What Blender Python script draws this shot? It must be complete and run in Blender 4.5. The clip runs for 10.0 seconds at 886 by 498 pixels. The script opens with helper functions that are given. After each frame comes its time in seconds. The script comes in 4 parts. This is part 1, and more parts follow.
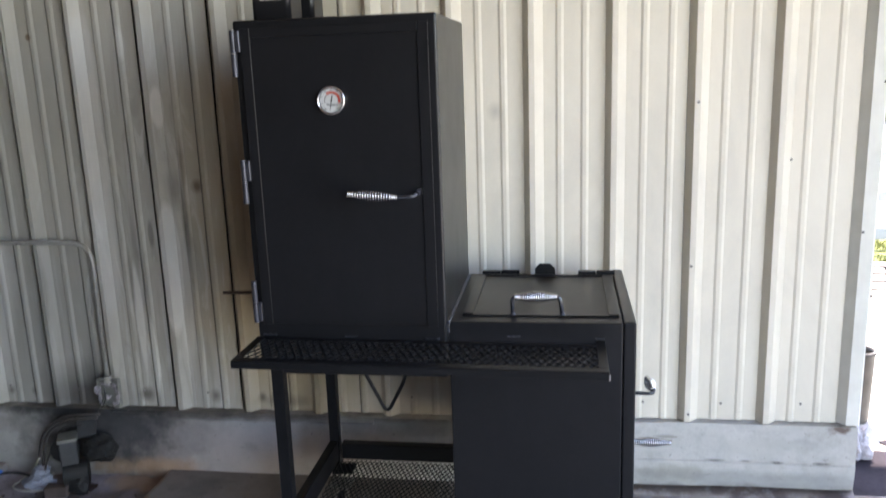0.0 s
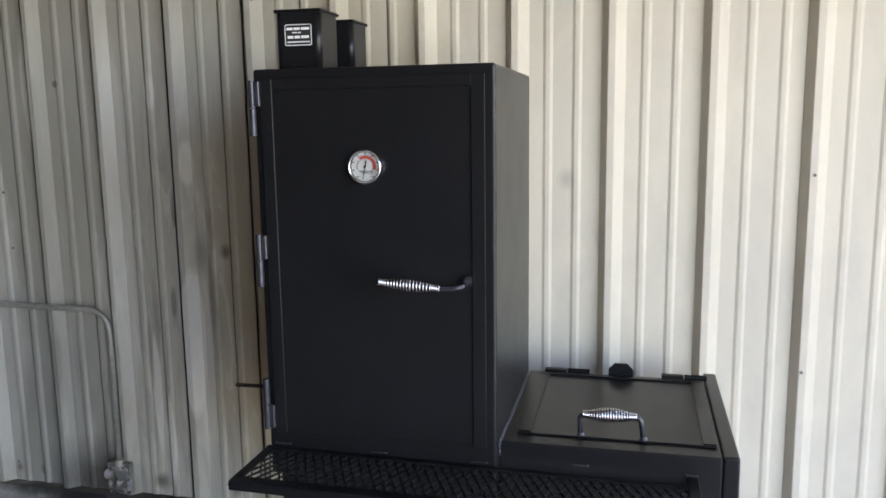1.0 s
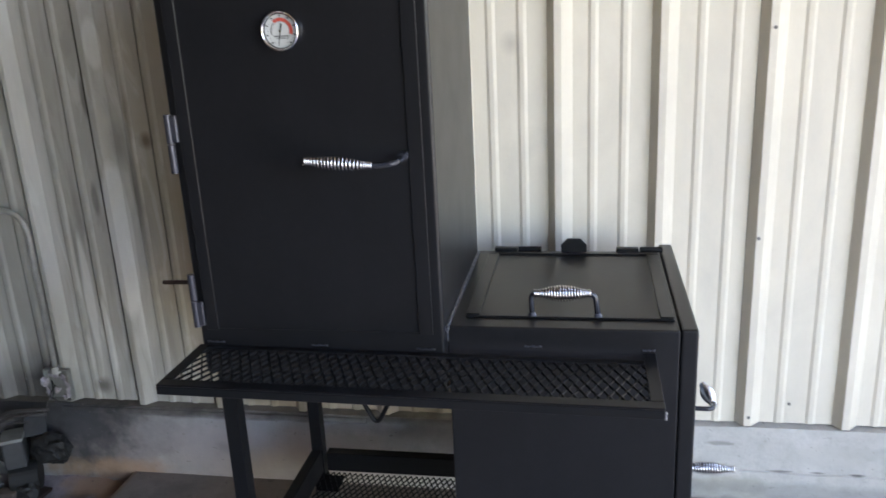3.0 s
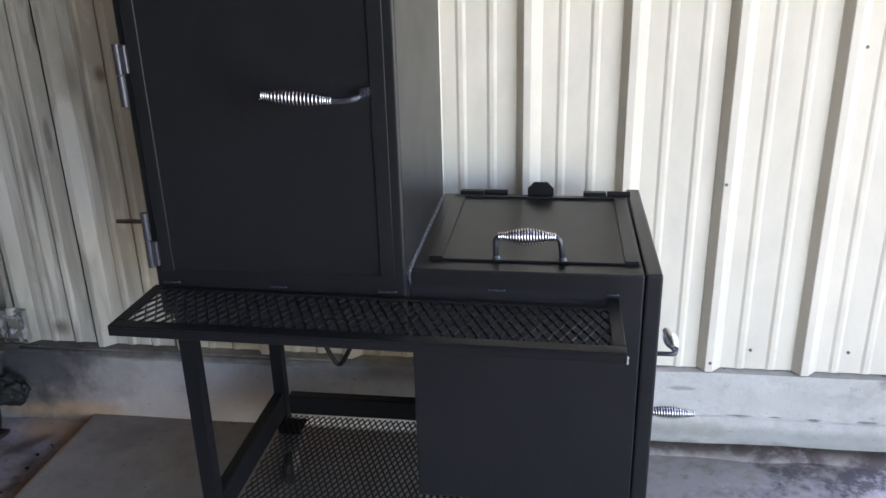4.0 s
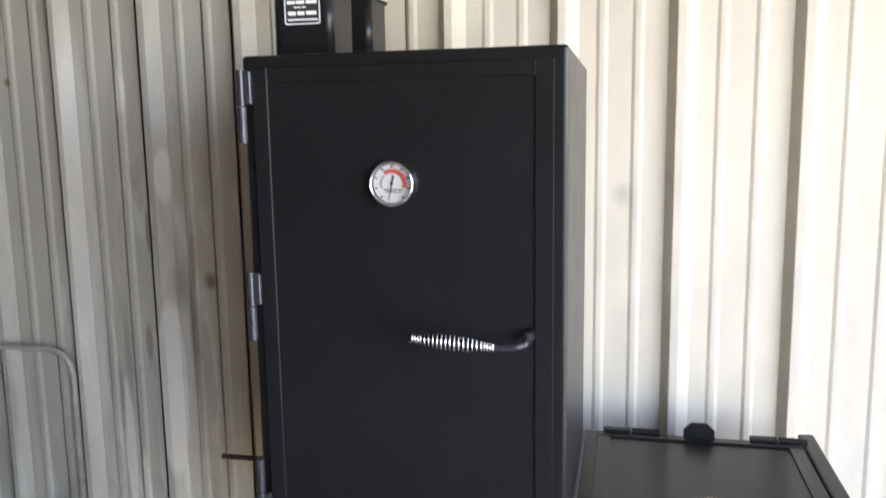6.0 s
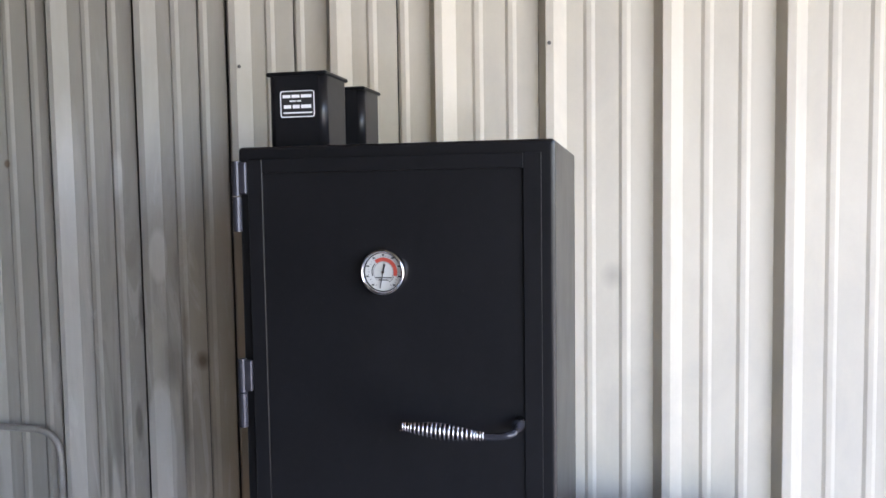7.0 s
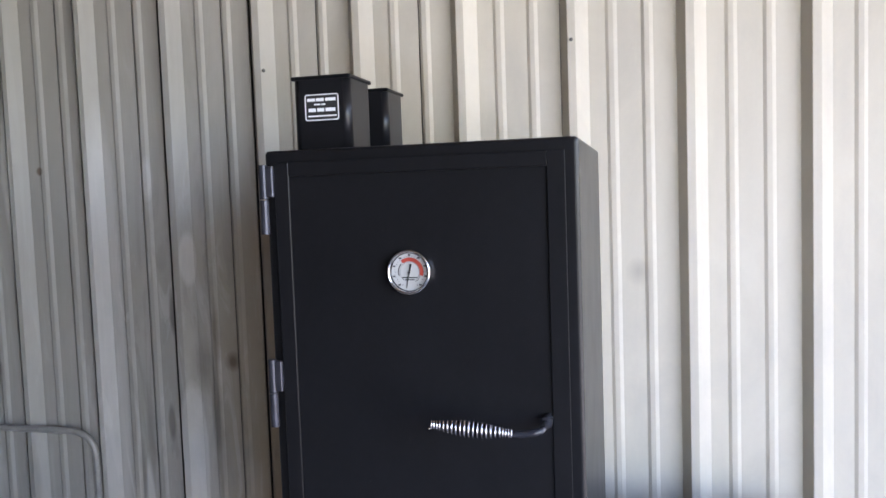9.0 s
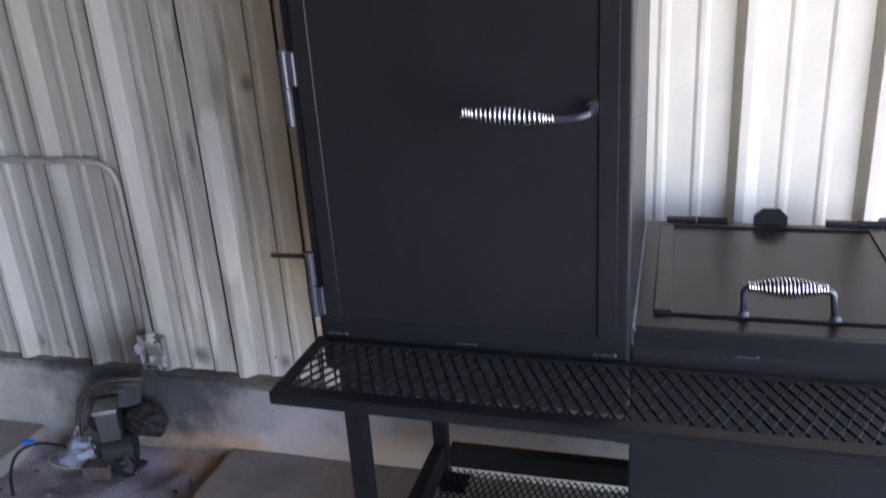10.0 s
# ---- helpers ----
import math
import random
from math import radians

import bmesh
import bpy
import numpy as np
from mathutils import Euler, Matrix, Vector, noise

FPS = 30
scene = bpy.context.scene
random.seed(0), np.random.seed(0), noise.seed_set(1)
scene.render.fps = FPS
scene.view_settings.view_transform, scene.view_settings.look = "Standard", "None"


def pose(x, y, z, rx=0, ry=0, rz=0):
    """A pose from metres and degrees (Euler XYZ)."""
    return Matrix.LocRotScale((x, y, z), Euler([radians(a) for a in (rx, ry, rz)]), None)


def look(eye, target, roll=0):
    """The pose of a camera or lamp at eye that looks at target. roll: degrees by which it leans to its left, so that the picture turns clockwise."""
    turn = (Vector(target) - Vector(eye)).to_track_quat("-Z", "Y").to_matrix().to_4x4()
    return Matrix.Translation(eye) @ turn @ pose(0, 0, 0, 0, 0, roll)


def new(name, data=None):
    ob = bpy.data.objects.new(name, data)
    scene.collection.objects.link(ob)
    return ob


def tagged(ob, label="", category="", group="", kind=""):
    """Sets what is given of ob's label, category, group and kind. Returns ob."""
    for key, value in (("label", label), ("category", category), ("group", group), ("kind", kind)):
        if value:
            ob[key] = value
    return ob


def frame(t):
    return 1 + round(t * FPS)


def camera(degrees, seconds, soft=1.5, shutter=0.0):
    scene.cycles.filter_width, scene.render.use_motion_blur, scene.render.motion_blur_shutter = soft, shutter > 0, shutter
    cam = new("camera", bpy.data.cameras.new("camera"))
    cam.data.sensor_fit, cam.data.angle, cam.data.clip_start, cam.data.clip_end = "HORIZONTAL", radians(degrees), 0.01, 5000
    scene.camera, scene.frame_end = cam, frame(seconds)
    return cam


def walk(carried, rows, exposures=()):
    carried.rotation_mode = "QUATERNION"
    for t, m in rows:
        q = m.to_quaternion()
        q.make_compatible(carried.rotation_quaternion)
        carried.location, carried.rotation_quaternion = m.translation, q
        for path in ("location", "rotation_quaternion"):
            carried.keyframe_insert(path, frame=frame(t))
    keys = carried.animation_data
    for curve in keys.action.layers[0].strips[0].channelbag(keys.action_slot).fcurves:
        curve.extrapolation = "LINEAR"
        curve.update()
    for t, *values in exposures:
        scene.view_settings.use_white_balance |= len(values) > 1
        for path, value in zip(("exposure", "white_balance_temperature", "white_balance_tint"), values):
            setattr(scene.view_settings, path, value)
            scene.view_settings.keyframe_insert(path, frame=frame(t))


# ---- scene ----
cam = camera(57.5, 10.0, soft=1.55, shutter=0.2)
PATH = [
    (0, (0.253, 0.288, 1.721), (-0.044, 2.217, 1.283), -2.0),
    (0.1, (0.249, 0.312, 1.722), (-0.024, 2.234, 1.335), -2.2),
    (0.2, (0.237, 0.363, 1.722), (0.004, 2.277, 1.321), -2.45),
    (0.3, (0.225, 0.414, 1.719), (-0.017, 2.336, 1.284), -2.4),
    (0.4, (0.212, 0.47, 1.717), (-0.034, 2.398, 1.268), -2.3),
    (0.5, (0.203, 0.525, 1.718), (-0.057, 2.454, 1.261), -2.3),
    (0.6, (0.201, 0.574, 1.722), (-0.085, 2.505, 1.277), -2.1),
    (0.7, (0.205, 0.624, 1.728), (-0.099, 2.556, 1.328), -1.7),
    (0.8, (0.209, 0.672, 1.735), (-0.161, 2.604, 1.369), -1.3),
    (0.9, (0.213, 0.715, 1.742), (-0.196, 2.642, 1.413), -1.0),
    (1, (0.217, 0.754, 1.746), (-0.246, 2.674, 1.431), -0.8),
    (1.2, (0.217, 0.816, 1.74), (-0.279, 2.729, 1.428), -1.3),
    (1.3, (0.22, 0.84, 1.742), (-0.276, 2.752, 1.436), -1.7),
    (1.5, (0.225, 0.877, 1.747), (-0.262, 2.787, 1.41), -2.3),
    (1.7, (0.224, 0.89, 1.745), (-0.27, 2.8, 1.41), -2.3),
    (2, (0.22, 0.898, 1.739), (-0.252, 2.808, 1.375), -2.1),
    (2.2, (0.216, 0.904, 1.733), (-0.238, 2.811, 1.312), -2.0),
    (2.5, (0.211, 0.91, 1.721), (-0.237, 2.81, 1.289), -2.1),
    (2.6, (0.212, 0.912, 1.715), (-0.233, 2.808, 1.298), -2.2),
    (2.7, (0.214, 0.913, 1.708), (-0.229, 2.805, 1.286), -2.4),
    (2.8, (0.216, 0.915, 1.701), (-0.206, 2.802, 1.216), -2.6),
    (2.9, (0.219, 0.917, 1.694), (-0.178, 2.799, 1.133), -2.8),
    (3, (0.223, 0.919, 1.687), (-0.13, 2.797, 1.096), -2.9),
    (3.1, (0.231, 0.924, 1.68), (-0.084, 2.8, 1.069), -2.9),
    (3.2, (0.238, 0.929, 1.675), (-0.057, 2.803, 1.041), -2.8),
    (4.3, (0.234, 0.962, 1.659), (-0.054, 2.804, 0.937), -1.3),
    (4.5, (0.23, 0.955, 1.655), (-0.07, 2.796, 0.933), -1.2),
    (4.6, (0.218, 0.963, 1.652), (-0.119, 2.795, 0.976), -1.3),
    (4.7, (0.203, 0.972, 1.648), (-0.216, 2.793, 0.953), -1.4),
    (4.9, (0.171, 0.996, 1.641), (-0.311, 2.795, 0.915), -1.7),
    (5, (0.155, 1.01, 1.638), (-0.372, 2.803, 0.927), -1.9),
    (5.2, (0.117, 1.06, 1.637), (-0.393, 2.875, 0.969), -2.3),
    (5.3, (0.093, 1.092, 1.651), (-0.401, 2.929, 1.018), -1.9),
    (5.4, (0.068, 1.126, 1.67), (-0.404, 2.987, 1.072), -1.3),
    (5.5, (0.048, 1.15, 1.686), (-0.399, 3.031, 1.173), -0.9),
    (5.7, (0.025, 1.173, 1.709), (-0.385, 3.077, 1.279), -0.8),
    (5.8, (0.017, 1.18, 1.719), (-0.389, 3.092, 1.321), -0.8),
    (6, (0.002, 1.189, 1.738), (-0.441, 3.116, 1.44), -0.9),
    (6.2, (-0.008, 1.182, 1.755), (-0.484, 3.112, 1.538), -1.0),
    (7.3, (0.019, 1.168, 1.777), (-0.399, 3.12, 1.647), -1.0),
    (7.5, (0.016, 1.164, 1.771), (-0.406, 3.114, 1.641), -1.3),
    (7.8, (0.023, 1.165, 1.766), (-0.407, 3.111, 1.628), -1.9),
    (8, (0.027, 1.166, 1.764), (-0.419, 3.111, 1.632), -2.2),
    (8.5, (0.028, 1.171, 1.769), (-0.421, 3.116, 1.656), -1.9),
    (9, (0.016, 1.162, 1.78), (-0.476, 3.096, 1.644), -2.0),
    (9.1, (0.011, 1.166, 1.772), (-0.482, 3.092, 1.581), -2.0),
    (9.2, (0.004, 1.173, 1.759), (-0.502, 3.089, 1.524), -1.9),
    (9.4, (-0.01, 1.191, 1.729), (-0.542, 3.082, 1.389), -1.9),
    (9.5, (-0.016, 1.199, 1.714), (-0.566, 3.078, 1.308), -2.0),
    (9.7, (-0.025, 1.217, 1.685), (-0.601, 3.063, 1.174), -3.3),
    (9.8, (-0.029, 1.242, 1.664), (-0.617, 3.064, 1.1), -3.6),
    (10, (-0.034, 1.283, 1.633), (-0.577, 3.071, 0.92), -3.9),
]
walk(cam, [(t, look(eye, target, roll)) for t, eye, target, roll in PATH],
     exposures=[(0.0, 4.17, 7180, 19), (1.5, 4.11, 7180, 19), (3.0, 4.25, 7130, 19), (4.5, 4.49, 7080, 20), (5.0, 4.71, 7130, 20), (5.5, 4.81, 7380, 23), (6.2, 4.55, 7130, 22), (7.5, 4.31, 6570, 24), (9.1, 4.30, 6570, 24), (9.5, 4.19, 6560, 24), (10.0, 4.65, 6700, 27)])

# ---- world, sun, exposure ----
SUN_EL, SUN_AZ = 58.0, 8.0      # degrees: height, and turn from +y towards +x
world = bpy.data.worlds.new("sky")
scene.world = world
world.use_nodes = True
wn = world.node_tree.nodes
wl = world.node_tree.links
wn.clear()
w_out = wn.new("ShaderNodeOutputWorld")
w_bg = wn.new("ShaderNodeBackground")
w_sky = wn.new("ShaderNodeTexSky")
w_sky.sky_type = "NISHITA"
w_sky.sun_disc = False
w_sky.sun_elevation = radians(SUN_EL)
w_sky.sun_rotation = radians(SUN_AZ)
w_bg.inputs["Strength"].default_value = 0.15
wl.new(w_sky.outputs[0], w_bg.inputs["Color"])
wl.new(w_bg.outputs[0], w_out.inputs["Surface"])
sun_data = bpy.data.lights.new("sun", "SUN")
sun_data.energy, sun_data.angle, sun_data.color = 2.6, radians(0.55), (1.0, 0.95, 0.86)
sun = new("sun", sun_data)
_d = Vector((math.sin(radians(SUN_AZ)) * math.cos(radians(SUN_EL)), math.cos(radians(SUN_AZ)) * math.cos(radians(SUN_EL)), math.sin(radians(SUN_EL))))
sun.matrix_world = look(tuple(_d * 30), (0, 0, 0))


# ---- materials ----


class Nodes:
    """A small wrapper to build a node material."""

    def __init__(self, name, rough=0.6, metal=0.0):
        self.m = bpy.data.materials.new(name)
        self.m.use_nodes = True
        self.t = self.m.node_tree
        self.b = self.t.nodes["Principled BSDF"]
        self.b.inputs["Roughness"].default_value = rough
        self.b.inputs["Metallic"].default_value = metal
        self.co = self.t.nodes.new("ShaderNodeTexCoord").outputs["Object"]

    def node(self, kind, **inputs):
        n = self.t.nodes.new(kind)
        for k, v in inputs.items():
            n.inputs[k.replace("_", " ")].default_value = v
        return n

    def link(self, a, b):
        self.t.links.new(a, b)

    def scaled(self, sx, sy, sz, ox=0.0, oy=0.0, oz=0.0):
        n = self.node("ShaderNodeMapping")
        n.inputs["Scale"].default_value = (sx, sy, sz)
        n.inputs["Location"].default_value = (ox, oy, oz)
        self.link(self.co, n.inputs["Vector"])
        return n.outputs[0]

    def noise(self, vec, scale, detail=4.0, rough=0.55, distort=0.0):
        n = self.node("ShaderNodeTexNoise", Scale=scale, Detail=detail, Roughness=rough, Distortion=distort)
        self.link(vec, n.inputs["Vector"])
        return n.outputs["Fac"]

    def ramp(self, fac, stops):
        n = self.node("ShaderNodeValToRGB")
        e = n.color_ramp.elements
        while len(e) < len(stops):
            e.new(0.5)
        for el, (p, c) in zip(e, stops):
            el.position = p
            el.color = (*c, 1.0) if isinstance(c, tuple) else (c, c, c, 1.0)
        self.link(fac, n.inputs["Fac"])
        return n.outputs["Color"]

    def math(self, op, a, b=0.5):
        n = self.node("ShaderNodeMath")
        n.operation = op
        for i, v in enumerate((a, b)):
            if isinstance(v, (int, float)):
                n.inputs[i].default_value = v
            else:
                self.link(v, n.inputs[i])
        return n.outputs[0]

    def mix(self, fac, a, b):
        n = self.node("ShaderNodeMix")
        n.data_type = "RGBA"
        for sock, v in ((n.inputs[0], fac), (n.inputs[6], a), (n.inputs[7], b)):
            if isinstance(v, tuple):
                sock.default_value = (*v, 1.0)
            elif isinstance(v, (int, float)):
                sock.default_value = v
            else:
                self.link(v, sock)
        return n.outputs[2]

    def spot(self, x, y, z, rx, ry, rz, wobble=0.4, scale=6.0):
        """A soft-edged mark of its own ragged shape, for stains and painted shade: 1 inside, 0 outside."""
        m = self.node("ShaderNodeMapping")
        m.vector_type = "TEXTURE"
        m.inputs["Location"].default_value = (x, y, z)
        m.inputs["Scale"].default_value = (rx, ry, rz)
        self.link(self.co, m.inputs["Vector"])
        ln = self.node("ShaderNodeVectorMath")
        ln.operation = "LENGTH"
        self.link(m.outputs[0], ln.inputs[0])
        n = self.noise(self.scaled(1, 1, 1), scale, 5.0, 0.6)
        d = self.math("ADD", ln.outputs["Value"], self.math("MULTIPLY", self.math("SUBTRACT", n, 0.5), wobble * 4))
        r = self.ramp(d, [(0.35, 1.0), (1.0, 0.0)])
        return r

    def bump(self, height, strength=0.3, dist=0.002):
        n = self.node("ShaderNodeBump", Strength=strength, Distance=dist)
        self.link(height, n.inputs["Height"])
        self.link(n.outputs[0], self.b.inputs["Normal"])

    def colour(self, c):
        if isinstance(c, tuple):
            self.b.inputs["Base Color"].default_value = (*c, 1.0)
        else:
            self.link(c, self.b.inputs["Base Color"])

    def roughness(self, r):
        self.link(r, self.b.inputs["Roughness"])


def plain(name, c, rough=0.6, metal=0.0, vary=0.12, scale=30.0, bump=0.15, spec=0.5):
    """A paint or metal with fine grain and slow blotches."""
    n = Nodes(name, rough, metal)
    n.b.inputs["Specular IOR Level"].default_value = spec
    f = n.noise(n.scaled(1, 1, 1), scale, 5.0)
    g = n.noise(n.scaled(1, 1, 1), scale * 0.12, 3.0)
    k = n.math("ADD", n.math("MULTIPLY", f, 0.5), n.math("MULTIPLY", g, 0.5))
    lo = tuple(v * (1 - vary) for v in c)
    hi = tuple(min(1.0, v * (1 + vary)) for v in c)
    n.colour(n.ramp(k, [(0.3, lo), (0.7, hi)]))
    n.roughness(n.math("ADD", rough - 0.08, n.math("MULTIPLY", g, 0.16)))
    n.bump(f, bump, 0.0006)
    return n.m


def wall_paint():
    n = Nodes("cream_sheet_paint", 0.42)
    n.b.inputs["Specular IOR Level"].default_value = 0.22
    film = n.noise(n.scaled(2.2, 2.2, 1.1, 3.1), 1.3, 5.0, 0.6, 0.8)
    wash = n.noise(n.scaled(3.2, 3.2, 1.6, 7.7), 1.2, 6.0, 0.62, 1.1)
    grain = n.noise(n.scaled(1, 1, 1), 90.0, 3.0)
    edge = n.noise(n.scaled(1, 1, 0.45), 9.0, 5.0, 0.6)
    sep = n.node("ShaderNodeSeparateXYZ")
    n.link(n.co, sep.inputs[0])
    # wear at the closed end, with its weaker light put into the colour
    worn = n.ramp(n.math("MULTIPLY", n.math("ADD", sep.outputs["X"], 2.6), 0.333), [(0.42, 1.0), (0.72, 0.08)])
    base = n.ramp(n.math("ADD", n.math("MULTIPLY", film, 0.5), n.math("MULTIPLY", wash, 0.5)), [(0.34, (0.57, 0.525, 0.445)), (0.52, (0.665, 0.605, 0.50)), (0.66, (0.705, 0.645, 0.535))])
    dim_paint = n.ramp(film, [(0.30, (0.335, 0.318, 0.286)), (0.70, (0.415, 0.394, 0.356))])
    # paint darkens further to the left, standing for light falling off
    sooty_falloff = n.ramp(n.math("MULTIPLY", n.math("SUBTRACT", n.math("ADD", n.math("MULTIPLY", sep.outputs["X"], -1.0), n.math("MULTIPLY", wash, 0.35)), 1.55), 1.4), [(0.0, 0.0), (1.0, 1.0)])
    dim_paint = n.mix(n.math("MULTIPLY", sooty_falloff, 0.75), dim_paint, (0.235, 0.231, 0.21))
    c = n.mix(n.math("MULTIPLY", worn, 0.85), base, dim_paint)
    # faint long runs and wiped films
    grime = n.noise(n.scaled(6.5, 6.5, 0.5, 0.7), 1.0, 5.0, 0.55, 0.7)
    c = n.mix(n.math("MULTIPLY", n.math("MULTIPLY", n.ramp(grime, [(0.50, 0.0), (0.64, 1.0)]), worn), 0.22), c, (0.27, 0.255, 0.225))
    runs = n.noise(n.scaled(26, 26, 1.4, 5.2, 0.4, 1.2), 1.0, 4.0, 0.5, 0.5)
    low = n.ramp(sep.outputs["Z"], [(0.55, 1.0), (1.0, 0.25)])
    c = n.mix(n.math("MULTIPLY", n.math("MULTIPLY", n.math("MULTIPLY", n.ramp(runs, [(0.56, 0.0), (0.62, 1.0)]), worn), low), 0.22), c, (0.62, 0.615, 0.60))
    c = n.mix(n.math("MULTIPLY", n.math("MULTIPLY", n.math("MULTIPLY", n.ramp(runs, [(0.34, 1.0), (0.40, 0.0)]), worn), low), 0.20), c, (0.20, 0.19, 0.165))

    def patch(x, z, rx, rz, colour, amount, wobble=0.25, hard=0.55):
        """A wiped or sooted patch with its own uneven edge."""
        nonlocal c
        m = n.node("ShaderNodeMapping")
        m.vector_type = "TEXTURE"
        m.inputs["Location"].default_value = (x, 3.42, z)
        m.inputs["Scale"].default_value = (rx, 0.6, rz)
        n.link(n.co, m.inputs["Vector"])
        ln = n.node("ShaderNodeVectorMath")
        ln.operation = "LENGTH"
        n.link(m.outputs[0], ln.inputs[0])
        d = n.math("ADD", ln.outputs["Value"], n.math("MULTIPLY", n.math("SUBTRACT", edge, 0.5), wobble * 4))
        c = n.mix(n.math("MULTIPLY", n.ramp(d, [(hard, 1.0), (1.0, 0.0)]), amount), c, colour)

    # tan smoke stain beside the cabinet
    patch(-0.80, 1.10, 0.66, 1.20, (0.40, 0.310, 0.190), 0.75, 0.12, 0.45)
    patch(-0.86, 0.80, 0.36, 0.85, (0.40, 0.29, 0.155), 0.50, 0.12, 0.35)
    PALE, DARK, BROWN = (0.71, 0.69, 0.65), (0.12, 0.11, 0.10), (0.15, 0.105, 0.07)
    # blotched and rubbed film between the ribs there
    rubbed = n.noise(n.scaled(15, 15, 2.4, 9.1, 0.4, 4.2), 1.0, 5.0, 0.6, 1.0)
    area = n.math("MULTIPLY", n.ramp(n.math("MULTIPLY", n.math("ADD", sep.outputs["X"], 2.4), 0.5), [(0.28, 0.25), (0.40, 1.0), (0.55, 1.0), (0.70, 0.0)]), n.ramp(n.math("MULTIPLY", sep.outputs["Z"], 0.5), [(0.70, 1.0), (1.0, 0.25)]))
    c = n.mix(n.math("MULTIPLY", n.math("MULTIPLY", n.ramp(rubbed, [(0.52, 0.0), (0.60, 1.0)]), area), 0.30), c, (0.20, 0.185, 0.165))
    c = n.mix(n.math("MULTIPLY", n.math("MULTIPLY", n.ramp(rubbed, [(0.36, 1.0), (0.44, 0.0)]), area), 0.30), c, (0.70, 0.68, 0.64))
    # wiped lighter areas
    patch(-1.40, 0.92, 0.045, 0.31, PALE, 0.55, 0.12, 0.85)
    patch(-1.365, 0.84, 0.05, 0.42, PALE, 0.30, 0.15, 0.7)
    patch(-1.387, 1.60, 0.022, 0.09, PALE, 0.40, 0.15, 0.7)
    patch(-1.528, 1.86, 0.028, 0.075, PALE, 0.35, 0.2, 0.6)
    patch(-1.690, 1.35, 0.055, 0.85, PALE, 0.30, 0.12, 0.7)
    patch(-2.045, 1.90, 0.035, 0.28, PALE, 0.45, 0.15, 0.7)
    patch(-2.30, 1.00, 0.16, 0.75, PALE, 0.35, 0.2, 0.7)
    patch(-1.580, 0.70, 0.022, 0.26, PALE, 0.50, 0.15, 0.75)
    patch(-1.530, 0.52, 0.018, 0.20, PALE, 0.45, 0.15, 0.75)
    # sooty rubs and runs
    patch(-1.460, 1.43, 0.016, 0.085, DARK, 0.65, 0.18)
    patch(-1.486, 1.075, 0.016, 0.075, DARK, 0.61, 0.18)
    patch(-1.350, 1.27, 0.05, 0.10, DARK, 0.32, 0.2, 0.3)
    patch(-1.320, 1.12, 0.020, 0.22, DARK, 0.49, 0.25, 0.4)
    patch(-1.310, 1.36, 0.013, 0.14, BROWN, 0.51, 0.25, 0.4)
    patch(-1.565, 1.02, 0.018, 0.20, DARK, 0.36, 0.2, 0.4)
    patch(-1.600, 0.86, 0.014, 0.16, DARK, 0.43, 0.2, 0.4)
    patch(-2.005, 0.80, 0.018, 0.30, DARK, 0.43, 0.3, 0.4)
    patch(-2.06, 0.62, 0.014, 0.18, DARK, 0.46, 0.3, 0.4)
    patch(-2.15, 1.20, 0.03, 0.16, DARK, 0.29, 0.3, 0.4)
    patch(-1.925, 1.90, 0.016, 0.016, BROWN, 0.85, 0.1)
    patch(-1.256, 1.275, 0.030, 0.034, BROWN, 0.85, 0.15, 0.2)
    patch(-0.010, 1.55, 0.035, 0.045, DARK, 0.32, 0.15, 0.2)
    patch(0.015, 1.50, 0.020, 0.16, DARK, 0.14, 0.15, 0.2)
    # shade low at the closed end, painted as a grey patch
    patch(-2.02, 0.58, 0.46, 0.72, (0.165, 0.166, 0.170), 0.36, 0.15, 0.3)
    # soot low down, over the motor and round the lowest screws
    patch(-1.90, 0.33, 0.27, 0.20, (0.050, 0.046, 0.045), 0.85, 0.12, 0.2)
    patch(-1.80, 0.40, 0.10, 0.22, (0.06, 0.055, 0.053), 0.55, 0.12, 0.2)
    for x, r in ((-1.60, 0.030), (-1.578, 0.035), (-1.265, 0.032), (-1.05, 0.022), (-0.985, 0.030), (-2.14, 0.02), (-2.255, 0.02)):
        patch(x, 0.345, r, r * 1.3, (0.10, 0.088, 0.078), 0.72, 0.12, 0.2)
    patch(-0.95, 0.33, 0.14, 0.035, (0.12, 0.10, 0.085), 0.5, 0.2, 0.3)
    c = n.mix(n.math("MULTIPLY", grain, 0.08), c, (0.36, 0.33, 0.27))
    n.colour(c)
    n.roughness(n.math("ADD", 0.46, n.math("MULTIPLY", film, 0.22)))
    n.bump(n.noise(n.scaled(1, 1, 0.35), 5.0, 3.0), 0.12, 0.01)
    return n.m


